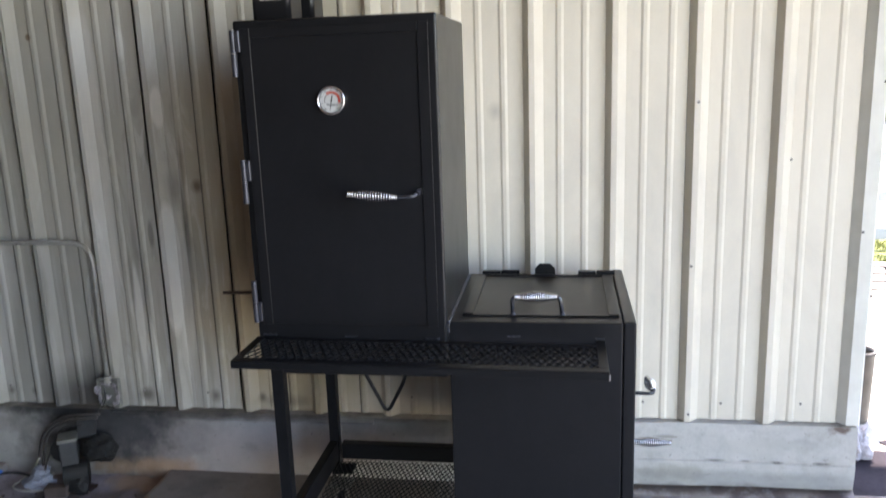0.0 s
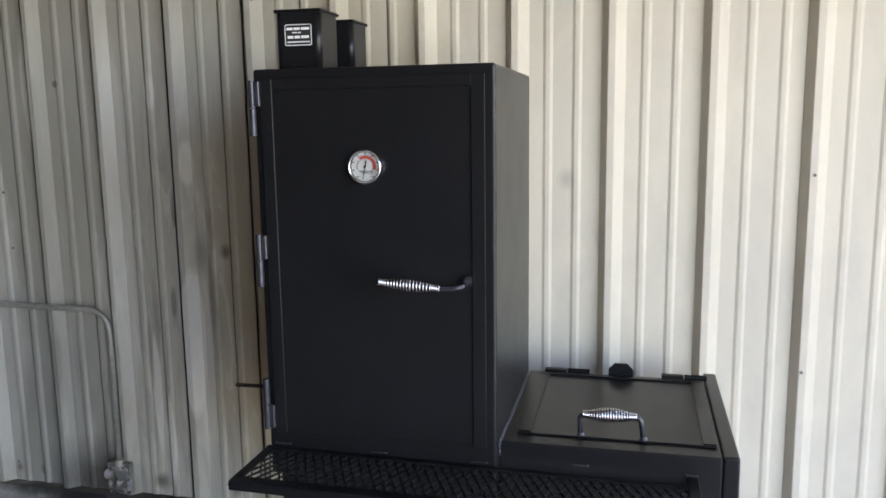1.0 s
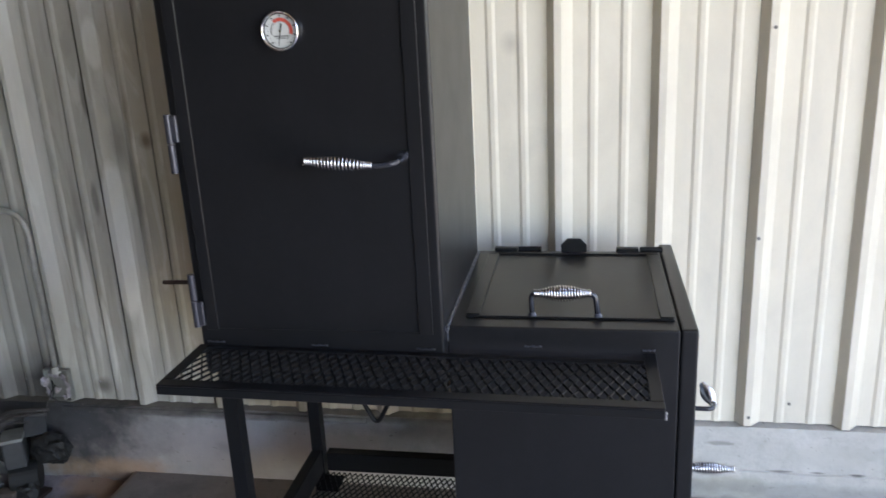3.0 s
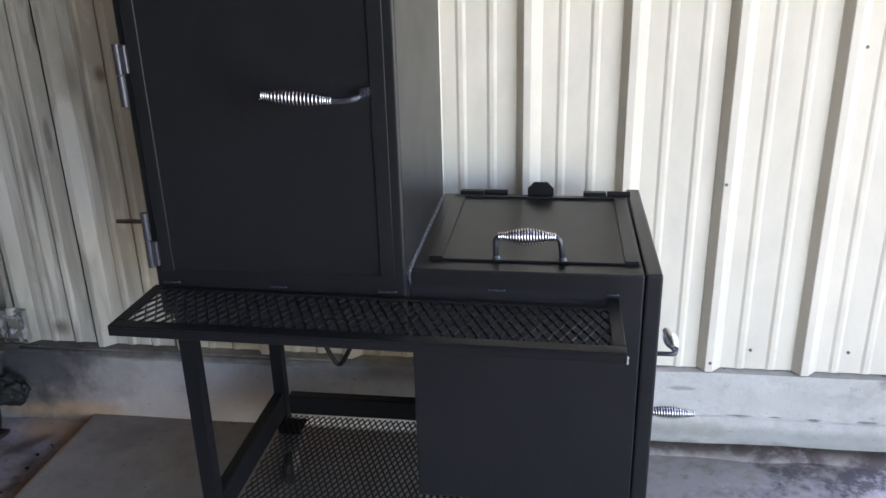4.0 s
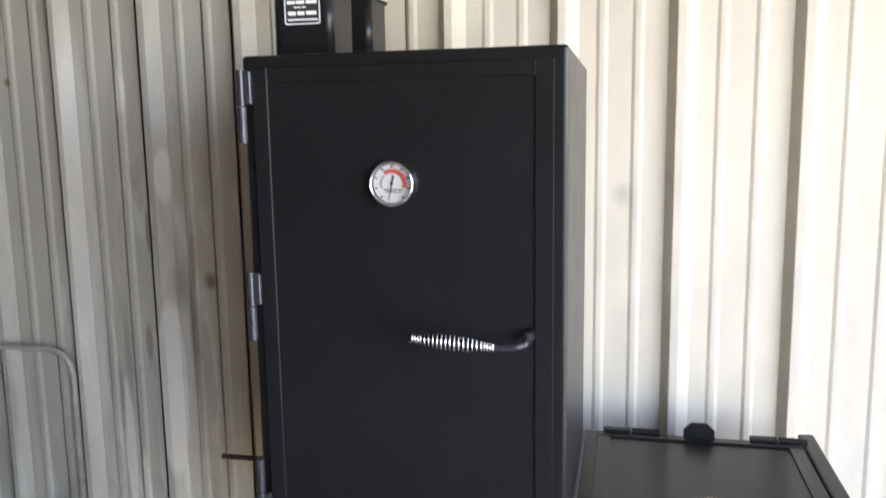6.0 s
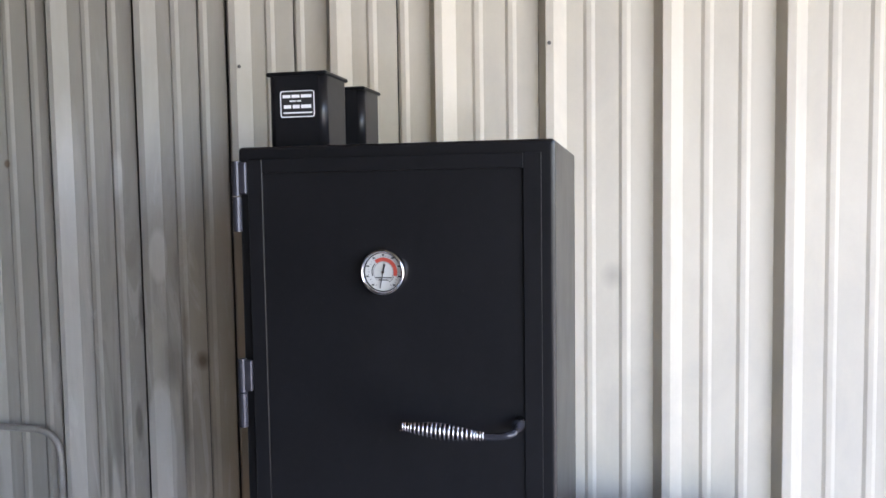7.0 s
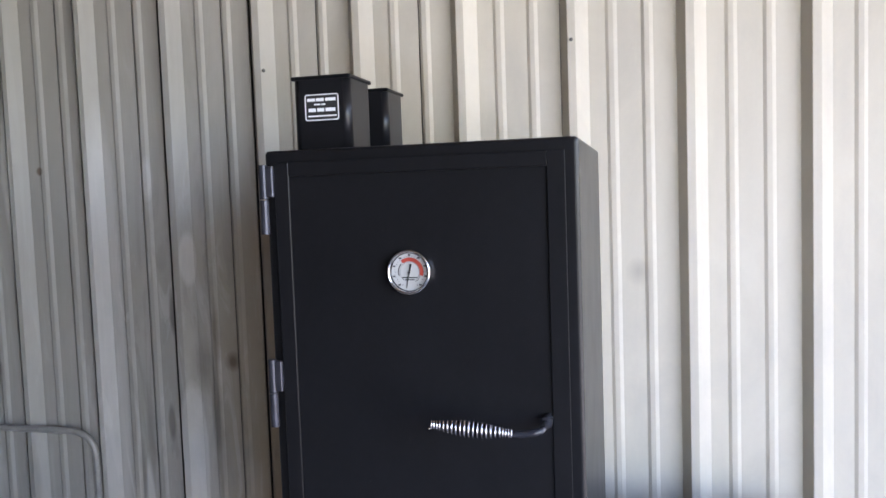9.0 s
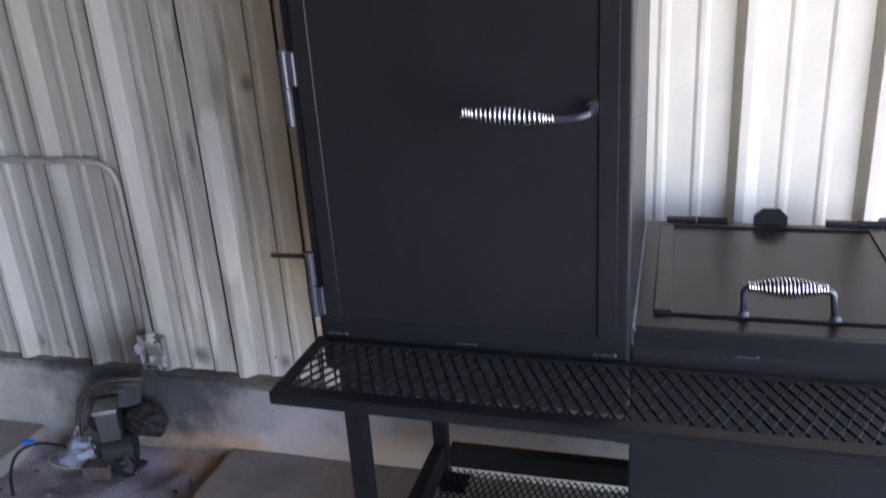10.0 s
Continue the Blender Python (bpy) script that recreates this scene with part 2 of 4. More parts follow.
def concrete(name, lo, hi, stains_and_shade, scale=1.0, crust=0.5, spec=0.5):
    n = Nodes(name, 0.82)
    n.b.inputs["Specular IOR Level"].default_value = spec
    a = n.noise(n.scaled(1, 1, 1), 2.3 * scale, 6.0, 0.62, 0.5)
    b = n.noise(n.scaled(1, 1, 1), 14.0 * scale, 5.0, 0.65)
    f = n.noise(n.scaled(1, 1, 1), 120.0, 3.0, 0.6)
    k = n.math("ADD", n.math("MULTIPLY", a, 0.55), n.math("MULTIPLY", b, 0.45))
    c = n.ramp(k, [(0.32, lo), (0.66, hi)])
    c = n.mix(n.math("MULTIPLY", n.ramp(b, [(0.56, 0.0), (0.75, 1.0)]), crust), c, tuple(v * 0.5 for v in lo))
    c = n.mix(n.math("MULTIPLY", f, 0.18), c, tuple(v * 0.6 for v in lo))
    for x, y, z, rx, ry, rz, col, amount, wob, sc in stains_and_shade:
        c = n.mix(n.math("MULTIPLY", n.spot(x, y, z, rx, ry, rz, wob, sc), amount), c, col)
    speck = n.noise(n.scaled(1, 1, 1.6), 38.0, 3.0, 0.6, 0.6)
    c = n.mix(n.math("MULTIPLY", n.ramp(speck, [(0.665, 0.0), (0.70, 1.0)]), 0.5), c, tuple(v * 0.4 for v in lo))
    n.colour(c)
    n.roughness(n.math("ADD", 0.7, n.math("MULTIPLY", b, 0.25)))
    n.bump(n.math("ADD", n.math("MULTIPLY", b, 0.6), n.math("MULTIPLY", f, 0.4)), 0.5, 0.004)
    return n.m


def handled_paint():
    """Satin black paint, dusty and finger-smudged, so its gloss is uneven."""
    n = Nodes("satin_black_paint", 0.42)
    n.b.inputs["Specular IOR Level"].default_value = 0.30
    f = n.noise(n.scaled(1, 1, 1), 60.0, 5.0)
    g = n.noise(n.scaled(1, 1, 1), 7.0, 4.0, 0.6)
    smear = n.noise(n.scaled(9, 2.2, 2.2), 1.6, 5.0, 0.62, 0.8)
    dust = n.noise(n.scaled(1, 1, 1), 260.0, 2.0)
    c = n.ramp(n.math("ADD", n.math("MULTIPLY", f, 0.5), n.math("MULTIPLY", g, 0.5)), [(0.3, (0.0078, 0.0078, 0.0088)), (0.7, (0.0112, 0.0111, 0.0126))])
    c = n.mix(n.math("MULTIPLY", n.ramp(smear, [(0.40, 0.0), (0.80, 1.0)]), 0.30), c, (0.015, 0.0146, 0.0165))
    c = n.mix(n.math("MULTIPLY", n.ramp(dust, [(0.70, 0.0), (0.76, 1.0)]), 0.25), c, (0.06, 0.058, 0.055))
    n.colour(c)
    n.roughness(n.math("ADD", 0.23, n.math("ADD", n.math("MULTIPLY", smear, 0.06), n.math("MULTIPLY", g, 0.1))))
    n.bump(f, 0.12, 0.0006)
    return n.m


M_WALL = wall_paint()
M_TRIM = plain("cream_trim_paint", (0.62, 0.60, 0.53), 0.55, 0, 0.12, 12.0, 0.15, 0.25)
M_STEM = concrete("stem_wall_concrete", (0.33, 0.315, 0.285), (0.56, 0.54, 0.50), [
    (0.85, 3.40, 0.1405, 0.05, 0.5, 0.006, (0.06, 0.055, 0.05), 0.8, 0.3, 20.0),
    (0.97, 3.40, 0.141, 0.03, 0.5, 0.005, (0.06, 0.055, 0.05), 0.8, 0.3, 20.0),
    (1.09, 3.40, 0.139, 0.03, 0.5, 0.007, (0.05, 0.045, 0.04), 0.8, 0.3, 20.0),
    (1.26, 3.40, 0.139, 0.04, 0.5, 0.008, (0.06, 0.055, 0.05), 0.8, 0.3, 20.0),
    (0.66, 3.40, 0.235, 0.05, 0.5, 0.010, (0.14, 0.135, 0.12), 0.55, 0.5, 18.0),
    (1.15, 3.40, 0.215, 0.16, 0.5, 0.030, (0.24, 0.245, 0.225), 0.4, 0.7, 16.0),
    (1.10, 3.40, 0.025, 0.7, 0.5, 0.025, (0.30, 0.30, 0.26), 0.6, 0.2, 8.0),
    (-1.95, 3.40, 0.14, 1.30, 0.5, 0.5, (0.22, 0.21, 0.20), 0.55, 0.2, 4.0),
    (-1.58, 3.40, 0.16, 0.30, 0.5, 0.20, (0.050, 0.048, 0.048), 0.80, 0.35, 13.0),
    (-1.40, 3.40, 0.12, 0.16, 0.5, 0.08, (0.24, 0.235, 0.23), 0.35, 0.6, 16.0),
    # shade of the gap under the sheets, painted as a dark band
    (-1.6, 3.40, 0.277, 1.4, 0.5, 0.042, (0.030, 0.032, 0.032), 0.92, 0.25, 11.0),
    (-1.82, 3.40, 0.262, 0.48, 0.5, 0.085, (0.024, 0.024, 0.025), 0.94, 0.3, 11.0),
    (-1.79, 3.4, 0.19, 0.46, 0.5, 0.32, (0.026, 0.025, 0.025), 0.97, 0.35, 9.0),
    (-1.10, 3.4, 0.12, 0.05, 0.5, 0.03, (0.16, 0.15, 0.14), 0.6, 0.5, 12.0),
    (-2.25, 3.4, 0.20, 0.12, 0.5, 0.06, (0.16, 0.15, 0.14), 0.5, 0.6, 12.0),
    (1.318, 3.40, 0.283, 0.050, 0.5, 0.022, (0.085, 0.045, 0.03), 0.85, 0.6, 30.0),
    (0.70, 3.4, 0.08, 0.18, 0.5, 0.05, (0.24, 0.22, 0.17), 0.5, 0.6, 10.0),
    (1.05, 3.4, 0.20, 0.22, 0.5, 0.05, (0.42, 0.40, 0.36), 0.6, 0.6, 12.0),
    (0.95, 3.4, 0.005, 0.6, 0.5, 0.03, (0.13, 0.11, 0.10), 0.75, 0.5, 12.0),
    (-1.42, 3.4, 0.17, 0.28, 0.5, 0.10, (0.15, 0.14, 0.135), 0.3, 0.6, 14.0),
    (-1.05, 3.4, 0.10, 0.8, 0.5, 0.24, (0.62, 0.52, 0.49), 0.45, 0.3, 5.0),
    (-1.62, 3.4, 0.0, 0.30, 0.5, 0.06, (0.42, 0.25, 0.13), 0.5, 0.4, 9.0),
    # the same painted gap shade, carried on behind the smoker
    (-0.6, 3.4, 0.28, 0.9, 0.5, 0.03, (0.10, 0.09, 0.08), 0.5, 0.3, 8.0),
    (1.1, 3.4, 0.06, 0.8, 0.5, 0.05, (0.22, 0.22, 0.21), 0.5, 0.4, 8.0),
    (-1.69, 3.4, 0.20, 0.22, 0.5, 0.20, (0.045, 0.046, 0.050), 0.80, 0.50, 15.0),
    (-1.47, 3.4, 0.02, 0.18, 0.5, 0.05, (0.50, 0.29, 0.16), 0.3, 0.4, 10.0)], 1.6, 0.35)
M_FLOOR = concrete("floor_concrete", (0.205, 0.178, 0.160), (0.335, 0.295, 0.266), [
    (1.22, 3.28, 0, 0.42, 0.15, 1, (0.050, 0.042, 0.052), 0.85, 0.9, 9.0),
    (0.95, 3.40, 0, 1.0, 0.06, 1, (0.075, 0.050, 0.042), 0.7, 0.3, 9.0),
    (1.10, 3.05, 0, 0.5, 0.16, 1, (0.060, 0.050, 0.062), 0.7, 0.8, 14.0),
    (0.70, 3.18, 0, 0.42, 0.20, 1, (0.30, 0.28, 0.285), 0.45, 1.3, 22.0),
    (1.36, 3.22, 0, 0.14, 0.10, 1, (0.36, 0.34, 0.35), 0.55, 1.3, 26.0),
    (1.10, 3.16, 0, 0.30, 0.10, 1, (0.33, 0.31, 0.32), 0.40, 1.5, 30.0),
    (-1.12, 2.85, 0, 0.25, 0.16, 1, (0.24, 0.215, 0.185), 0.4, 0.5, 6.0),
    (-1.30, 3.25, 0, 0.16, 0.10, 1, (0.085, 0.077, 0.072), 0.3, 0.6, 9.0),
    (-0.95, 2.55, 0, 0.35, 0.25, 1, (0.10, 0.09, 0.084), 0.4, 0.8, 9.0),
    (-1.495, 3.0, 0, 0.018, 0.7, 1, (0.24, 0.12, 0.05), 0.5, 0.3, 12.0)], 1.0, 0.4, 0.3)
M_DIRT = concrete("packed_dirt", (0.17, 0.14, 0.147), (0.38, 0.33, 0.345), [
    (-1.95, 3.0, 0, 0.35, 0.10, 1, (0.10, 0.085, 0.09), 0.6, 1.2, 12.0),
    (-1.80, 2.90, 0, 0.30, 0.10, 1, (0.46, 0.40, 0.42), 0.4, 1.2, 14.0),
    (-1.53, 3.1, 0, 0.05, 0.4, 1, (0.28, 0.15, 0.07), 0.6, 0.4, 12.0),
    (-1.66, 3.36, 0, 0.2, 0.08, 1, (0.45, 0.29, 0.17), 0.7, 0.4, 8.0),
    (-2.0, 3.15, 0, 0.12, 0.1, 1, (0.06, 0.05, 0.05), 0.6, 0.5, 9.0)], 2.5, 0.6, 0.3)
M_APRON = concrete("sunlit_concrete", (0.26, 0.245, 0.22), (0.36, 0.345, 0.315), [], 0.7, 0.2)
# near-black concrete that stands for shadowed ground
M_SHADOWED = concrete("shadow_dark_concrete", (0.012, 0.0105, 0.014), (0.028, 0.025, 0.031), [], 2.0, 0.4, 0.03)
M_BLACK = handled_paint()
M_BLACK2 = plain("black_steel_bar", (0.0066, 0.0067, 0.0078), 0.42, 0.0, 0.2, 60.0, 0.2, 0.24)
M_ROD = plain("glossy_black_rod", (0.028, 0.029, 0.036), 0.22, 0.0, 0.15, 60.0, 0.05)
M_MESH = plain("black_expanded_metal", (0.0070, 0.0070, 0.0074), 0.46, 0.0, 0.25, 80.0, 0.2, 0.24)
M_HINGE = plain("worn_hinge_steel", (0.055, 0.055, 0.068), 0.38, 0.5, 0.3, 70.0, 0.2)
M_WELD = plain("dull_weld_metal", (0.045, 0.047, 0.06), 0.36, 0.2, 0.3, 90.0, 0.4)
M_BEAD = plain("bright_weld_metal", (0.30, 0.30, 0.31), 0.3, 0.7, 0.3, 160.0, 0.5)
M_CHROME = plain("chrome_coil", (0.80, 0.80, 0.82), 0.12, 1.0, 0.04, 90.0, 0.02)
M_DIAL = plain("white_dial", (0.52, 0.52, 0.50), 0.45, 0, 0.03)
M_RED = plain("red_arc", (0.48, 0.065, 0.042), 0.5, 0, 0.05)
M_INK = plain("black_ink", (0.02, 0.02, 0.02), 0.5, 0, 0.1)
M_WHITE = plain("white_print", (0.82, 0.82, 0.82), 0.5, 0, 0.03)
M_CONDUIT = plain("weathered_galvanised", (0.34, 0.33, 0.305), 0.36, 0.25, 0.25, 40.0, 0.2)
M_RUST = plain("rusty_rod", (0.055, 0.035, 0.028), 0.7, 0.3, 0.4, 60.0, 0.4)
M_RUBBER = plain("black_rubber", (0.014, 0.014, 0.014), 0.6, 0, 0.2, 30.0, 0.15, 0.3)
M_SCREW = plain("zinc_screw", (0.15, 0.14, 0.13), 0.5, 0.3, 0.3, 200.0)
M_GREYBOX = plain("grey_housing", (0.038, 0.039, 0.040), 0.6, 0.1, 0.35, 25.0, 0.3)
M_LIGHTBOX = plain("pale_grey_housing", (0.17, 0.17, 0.155), 0.6, 0.1, 0.3, 25.0, 0.3)
M_RAG = plain("grey_cloth", (0.21, 0.22, 0.26), 0.9, 0, 0.3, 20.0, 0.4)
M_CABLE = plain("dusty_cable", (0.045, 0.040, 0.038), 0.7, 0, 0.35, 25.0)
M_BLUE = plain("blue_plastic", (0.02, 0.12, 0.42), 0.45, 0, 0.15)
M_WIRE = plain("pale_wire", (0.36, 0.34, 0.28), 0.6, 0, 0.3)
M_BRICK = plain("dark_brick", (0.085, 0.060, 0.050), 0.85, 0, 0.4, 20.0, 0.6)
M_PINK = plain("torn_pale_plastic", (0.30, 0.27, 0.29), 0.6, 0, 0.7, 60.0, 0.4)
M_CEIL = plain("roof_underside", (0.15, 0.11, 0.07), 0.6, 0, 0.1)
M_CLOSE = plain("dark_closing_shell", (0.055, 0.048, 0.04), 0.7, 0, 0.1, 4.0)
M_FENCE = plain("white_board_paint", (0.27, 0.27, 0.26), 0.7, 0, 0.08, 30.0, 0.15, 0.1)
M_BARK = plain("bark", (0.13, 0.10, 0.07), 0.9, 0, 0.4, 12.0, 0.8)
M_LEAF = plain("leaf_green", (0.13, 0.16, 0.05), 0.6, 0, 0.6, 1.2, 0.15, 0.12)
M_GRASS = plain("lawn", (0.115, 0.125, 0.045), 0.9, 0, 0.6, 6.0, 0.6, 0.05)

# ---- mesh helpers ----


def box(bm, x0, x1, y0, y1, z0, z1, bevel=0.0, seg=2):
    g = bmesh.ops.create_cube(bm, size=1.0, matrix=Matrix.Translation(((x0 + x1) / 2, (y0 + y1) / 2, (z0 + z1) / 2)) @ Matrix.Diagonal((x1 - x0, y1 - y0, z1 - z0, 1)))
    if bevel:
        edges = list({e for v in g["verts"] for e in v.link_edges})
        bmesh.ops.bevel(bm, geom=edges, offset=bevel, segments=seg, profile=0.5, affect="EDGES")
    return bm


def cyl(bm, a, b, r, sides=16, r2=None, caps=True):
    a, b = Vector(a), Vector(b)
    d = b - a
    m = Matrix.Translation((a + b) / 2) @ d.to_track_quat("Z", "Y").to_matrix().to_4x4()
    bmesh.ops.create_cone(bm, cap_ends=caps, segments=sides, radius1=r, radius2=r if r2 is None else r2, depth=d.length, matrix=m)
    return bm


def sweep(bm, pts, radius, sides=8):
    """A tube along a line of points; radius is a number or one number a point."""
    pts = [Vector(p) for p in pts]
    n = len(pts)
    rs = [radius] * n if isinstance(radius, (int, float)) else radius
    tan = [(pts[min(i + 1, n - 1)] - pts[max(i - 1, 0)]).normalized() for i in range(n)]
    up = tan[0].orthogonal().normalized()
    rings = []
    for i in range(n):
        up = (up - tan[i] * up.dot(tan[i])).normalized()
        side = tan[i].cross(up)
        rings.append([bm.verts.new(pts[i] + (up * math.cos(a) + side * math.sin(a)) * rs[i]) for a in (2 * math.pi * k / sides for k in range(sides))])
    for p, q in zip(rings, rings[1:]):
        for k in range(sides):
            f = bm.faces.new((p[k], p[(k + 1) % sides], q[(k + 1) % sides], q[k]))
            f.smooth = True
    bm.faces.new(rings[0][::-1])
    bm.faces.new(rings[-1])
    return bm


def rounded(pts, r, steps=6):
    """A line of points with its inner corners rounded to radius r."""
    pts = [Vector(p) for p in pts]
    out = [pts[0]]
    for a, b, c in zip(pts, pts[1:], pts[2:]):
        u, v = (a - b).normalized(), (c - b).normalized()
        p, q = b + u * r, b + v * r
        for i in range(steps + 1):
            t = i / steps
            out.append((1 - t) ** 2 * p + 2 * t * (1 - t) * b + t * t * q)
    out.append(pts[-1])
    return out


def coil(bm, a, b, r_end, r_mid, wire, turns, tight=4):
    """A spring grip from a to b: closely wound ends, a swollen open middle."""
    a, b = Vector(a), Vector(b)
    d = (b - a)
    u = d.normalized()
    s = u.orthogonal().normalized()
    w = u.cross(s)
    n = turns * 16
    pts = []
    dense = tight * 2.7 * wire / d.length
    for i in range(n + 1):
        k = i / n * turns
        if k < tight:
            t = dense * k / tight
        elif k > turns - tight:
            t = 1 - dense * (turns - k) / tight
        else:
            t = dense + (1 - 2 * dense) * (k - tight) / (turns - 2 * tight)
        sw = min(1.0, max(0.0, (t - dense * 0.6) / (1 - 1.2 * dense)))
        r = r_end + (r_mid - r_end) * math.sin(math.pi * sw) ** 1.2
        ang = 2 * math.pi * k
        pts.append(a + d * t + (s * math.cos(ang) + w * math.sin(ang)) * r)
    return sweep(bm, pts, wire, 6)


def grip_core(bm, a, b, r_end, r_mid):
    """The dark spindle inside a spring grip."""
    a, b = Vector(a), Vector(b)
    n = 20
    return sweep(bm, [a.lerp(b, 0.06 + 0.88 * i / n) for i in range(n + 1)], [r_end + (r_mid - r_end) * math.sin(math.pi * i / n) ** 1.2 for i in range(n + 1)], 14)


def lathe(bm, profile, centre, axis, sides=48):
    """Turns (radius, height) pairs round an axis through centre."""
    q = Vector(axis).to_track_quat("Z", "Y").to_matrix().to_4x4()
    m = Matrix.Translation(centre) @ q
    rings = [[bm.verts.new(m @ Vector((r * math.cos(2 * math.pi * k / sides), r * math.sin(2 * math.pi * k / sides), h))) for k in range(sides)] for r, h in profile]
    for p, o in zip(rings, rings[1:]):
        for k in range(sides):
            f = bm.faces.new((p[k], p[(k + 1) % sides], o[(k + 1) % sides], o[k]))
            f.smooth = True
    return bm


def finish(name, bm, material, smooth_angle=None):
    bmesh.ops.recalc_face_normals(bm, faces=bm.faces)
    me = bpy.data.meshes.new(name)
    bm.to_mesh(me)
    bm.free()
    me.materials.append(material)
    return me


def part(name, bm, material, parent, label=""):
    """One mesh under a thing or a part, built in world coordinates."""
    ob = new(name, finish(name, bm, material))
    ob.parent = parent
    bpy.context.view_layer.update()
    ob.matrix_parent_inverse = parent.matrix_world.inverted()
    return tagged(ob, label) if label else ob


def thing(name, at, label, category, group="", kind=""):
    """An Empty at the base of a thing."""
    ob = new(name)
    ob.empty_display_size = 0.05
    ob.location = at
    bpy.context.view_layer.update()
    return tagged(ob, label, category, group, kind)


def solid(name, bm, material, label, category, group="", kind=""):
    """A thing that is one mesh."""
    return tagged(new(name, finish(name, bm, material)), label, category, group, kind)


def B():
    return bmesh.new()


# ---- the setting ----
RIB = 0.3075                    # usual rib spacing
RIBS = {2: 1.333, 1: 1.028, 0: 0.727, -1: 0.427, -2: 0.120, -3: -0.187, -4: -0.495, -5: -0.803, -6: -1.118, -7: -1.430, -8: -1.738, -9: -2.024}
FRONT, PAN = 3.400, 3.434       # rib fronts, pan between them
WALL_Z0, WALL_Z1 = 0.292, 3.4
END_X = 1.385
RIGHT_ROOF = 2.0
ROOF_EDGE = 3.2


def rib_x(k):
    """The left front edge of rib k; the sheets were not hung quite evenly."""
    return RIBS.get(k, -2.024 + RIB * (k + 9))


def profile(k0, k1, x_start=None, x_end=None):
    """The corrugated section, as (x, y), from rib k0 to rib k1."""
    pts = []
    for k in range(k0, k1):
        x = rib_x(k)
        if -8 < k <= -6:    # added slot: the dark shade line left of the rib, put into the shape
            pts += [(x - 0.0295, PAN), (x - 0.0293, PAN + 0.045), (x - 0.0214, PAN + 0.045)]
        if k <= -8:         # here the added shade slot sits on the rib's edge
            pts += [(x - 0.021, PAN), (x - 0.0015, FRONT + 0.003), (x - 0.0013, PAN + 0.045), (x + 0.0050, PAN + 0.045), (x + 0.0055, FRONT)]
        else:
            pts += [(x - 0.021, PAN), (x - 0.0015, FRONT + 0.003), (x + 0.0015, FRONT)]
        pts += [(x + 0.0225, FRONT), (x + 0.0255, FRONT + 0.003), (x + 0.055, PAN)]
        for c in ((0.121 - 0.0055 * (k + 1), 0.219 - 0.0055 * (k + 1)) if k >= -1 else (0.116, 0.210)):
            # a narrower shade slot beside the second minor rib
            if k <= -5 and c > 0.15:
                pts += [(x + c - 0.0200, PAN), (x + c - 0.0198, PAN + 0.035), (x + c - 0.0163, PAN + 0.035)]
            h = PAN - (0.0046 if k >= -4 else 0.0058)
            pts += [(x + c - 0.016, PAN), (x + c - 0.007, h), (x + c + 0.006, h), (x + c + 0.016, PAN)]
    return pts


def panel(pts, z0, z1, thick=0.003):
    bm = B()
    zs = [z0, z1]
    rows = []
    for dy in (0.0, thick):
        rows.append([[bm.verts.new((x, y + dy, z)) for x, y in pts] for z in zs])
    n = len(pts)
    for side in rows:
        for i in range(n - 1):
            if max(pts[i][1], pts[i + 1][1]) < PAN + 0.03 or pts[i + 1][1] > 3.5:     # the added slots stay open
                bm.faces.new((side[0][i], side[0][i + 1], side[1][i + 1], side[1][i]))
    for z in (0, 1):
        for i in range(n - 1):
            bm.faces.new((rows[0][z][i], rows[0][z][i + 1], rows[1][z][i + 1], rows[1][z][i]))
    for i in (0, n - 1):
        bm.faces.new((rows[0][0][i], rows[1][0][i], rows[1][1][i], rows[0][1][i]))
    return bm


wall_north = thing("wall_north", (0, 3.5, 0), "cream ribbed sheet-metal wall, smoke-stained and streaked", "wall", kind="structure")
for k0 in range(-21, 2, 3):
    k1 = min(k0 + 3, 2)
    pts = profile(k0, k1)
    x_next = rib_x(k1)
    pts += [(x_next - (0.0305 if -8 < k1 <= -6 else 0.0225 if k1 < 2 else 0.02), PAN)]
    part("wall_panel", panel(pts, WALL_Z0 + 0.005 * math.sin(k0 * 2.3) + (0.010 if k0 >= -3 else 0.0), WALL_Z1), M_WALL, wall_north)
# dark fill of the wall, which also keeps the added slots black
bm = B()
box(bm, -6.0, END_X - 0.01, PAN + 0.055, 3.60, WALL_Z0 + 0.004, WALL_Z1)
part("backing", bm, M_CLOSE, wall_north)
# corner trim at the open end: slope, face and return
bm = panel([(1.3105, PAN - 0.002), (1.338, FRONT), (1.383, FRONT), (1.389, FRONT + 0.004), (1.389, 3.61)], WALL_Z0 + 0.014, WALL_Z1)
part("corner_trim", bm, M_TRIM, wall_north, "cream folded metal corner trim")


def screw(x, y, z, parent):
    bm = B()
    cyl(bm, (x, y, z), (x, y - 0.0022, z), 0.0052, 14)
    cyl(bm, (x, y - 0.0022, z), (x, y - 0.0065, z), 0.0036, 6)
    return part("screw", bm, M_SCREW, parent)


for x, z in ((0.741, 1.566), (0.735, 0.945), (0.742, 0.335), (-0.176, 2.184), (-1.085, 2.165), (1.343, 1.076), (1.378, 1.62)):
    screw(x, FRONT - 0.001, z, wall_north)
for x, z in ((0.568, 0.37), (0.872, 0.372), (1.175, 0.378), (1.085, 1.345), (-1.30, 0.36), (-1.60, 0.36), (-1.915, 0.362), (-2.255, 0.37), (-1.0, 0.362), (-0.385, 0.365), (-0.06, 0.365), (-2.18, 1.27), (-2.20, 1.49), (0.265, 0.37)):
    screw(x, PAN - 0.001, z, wall_north)

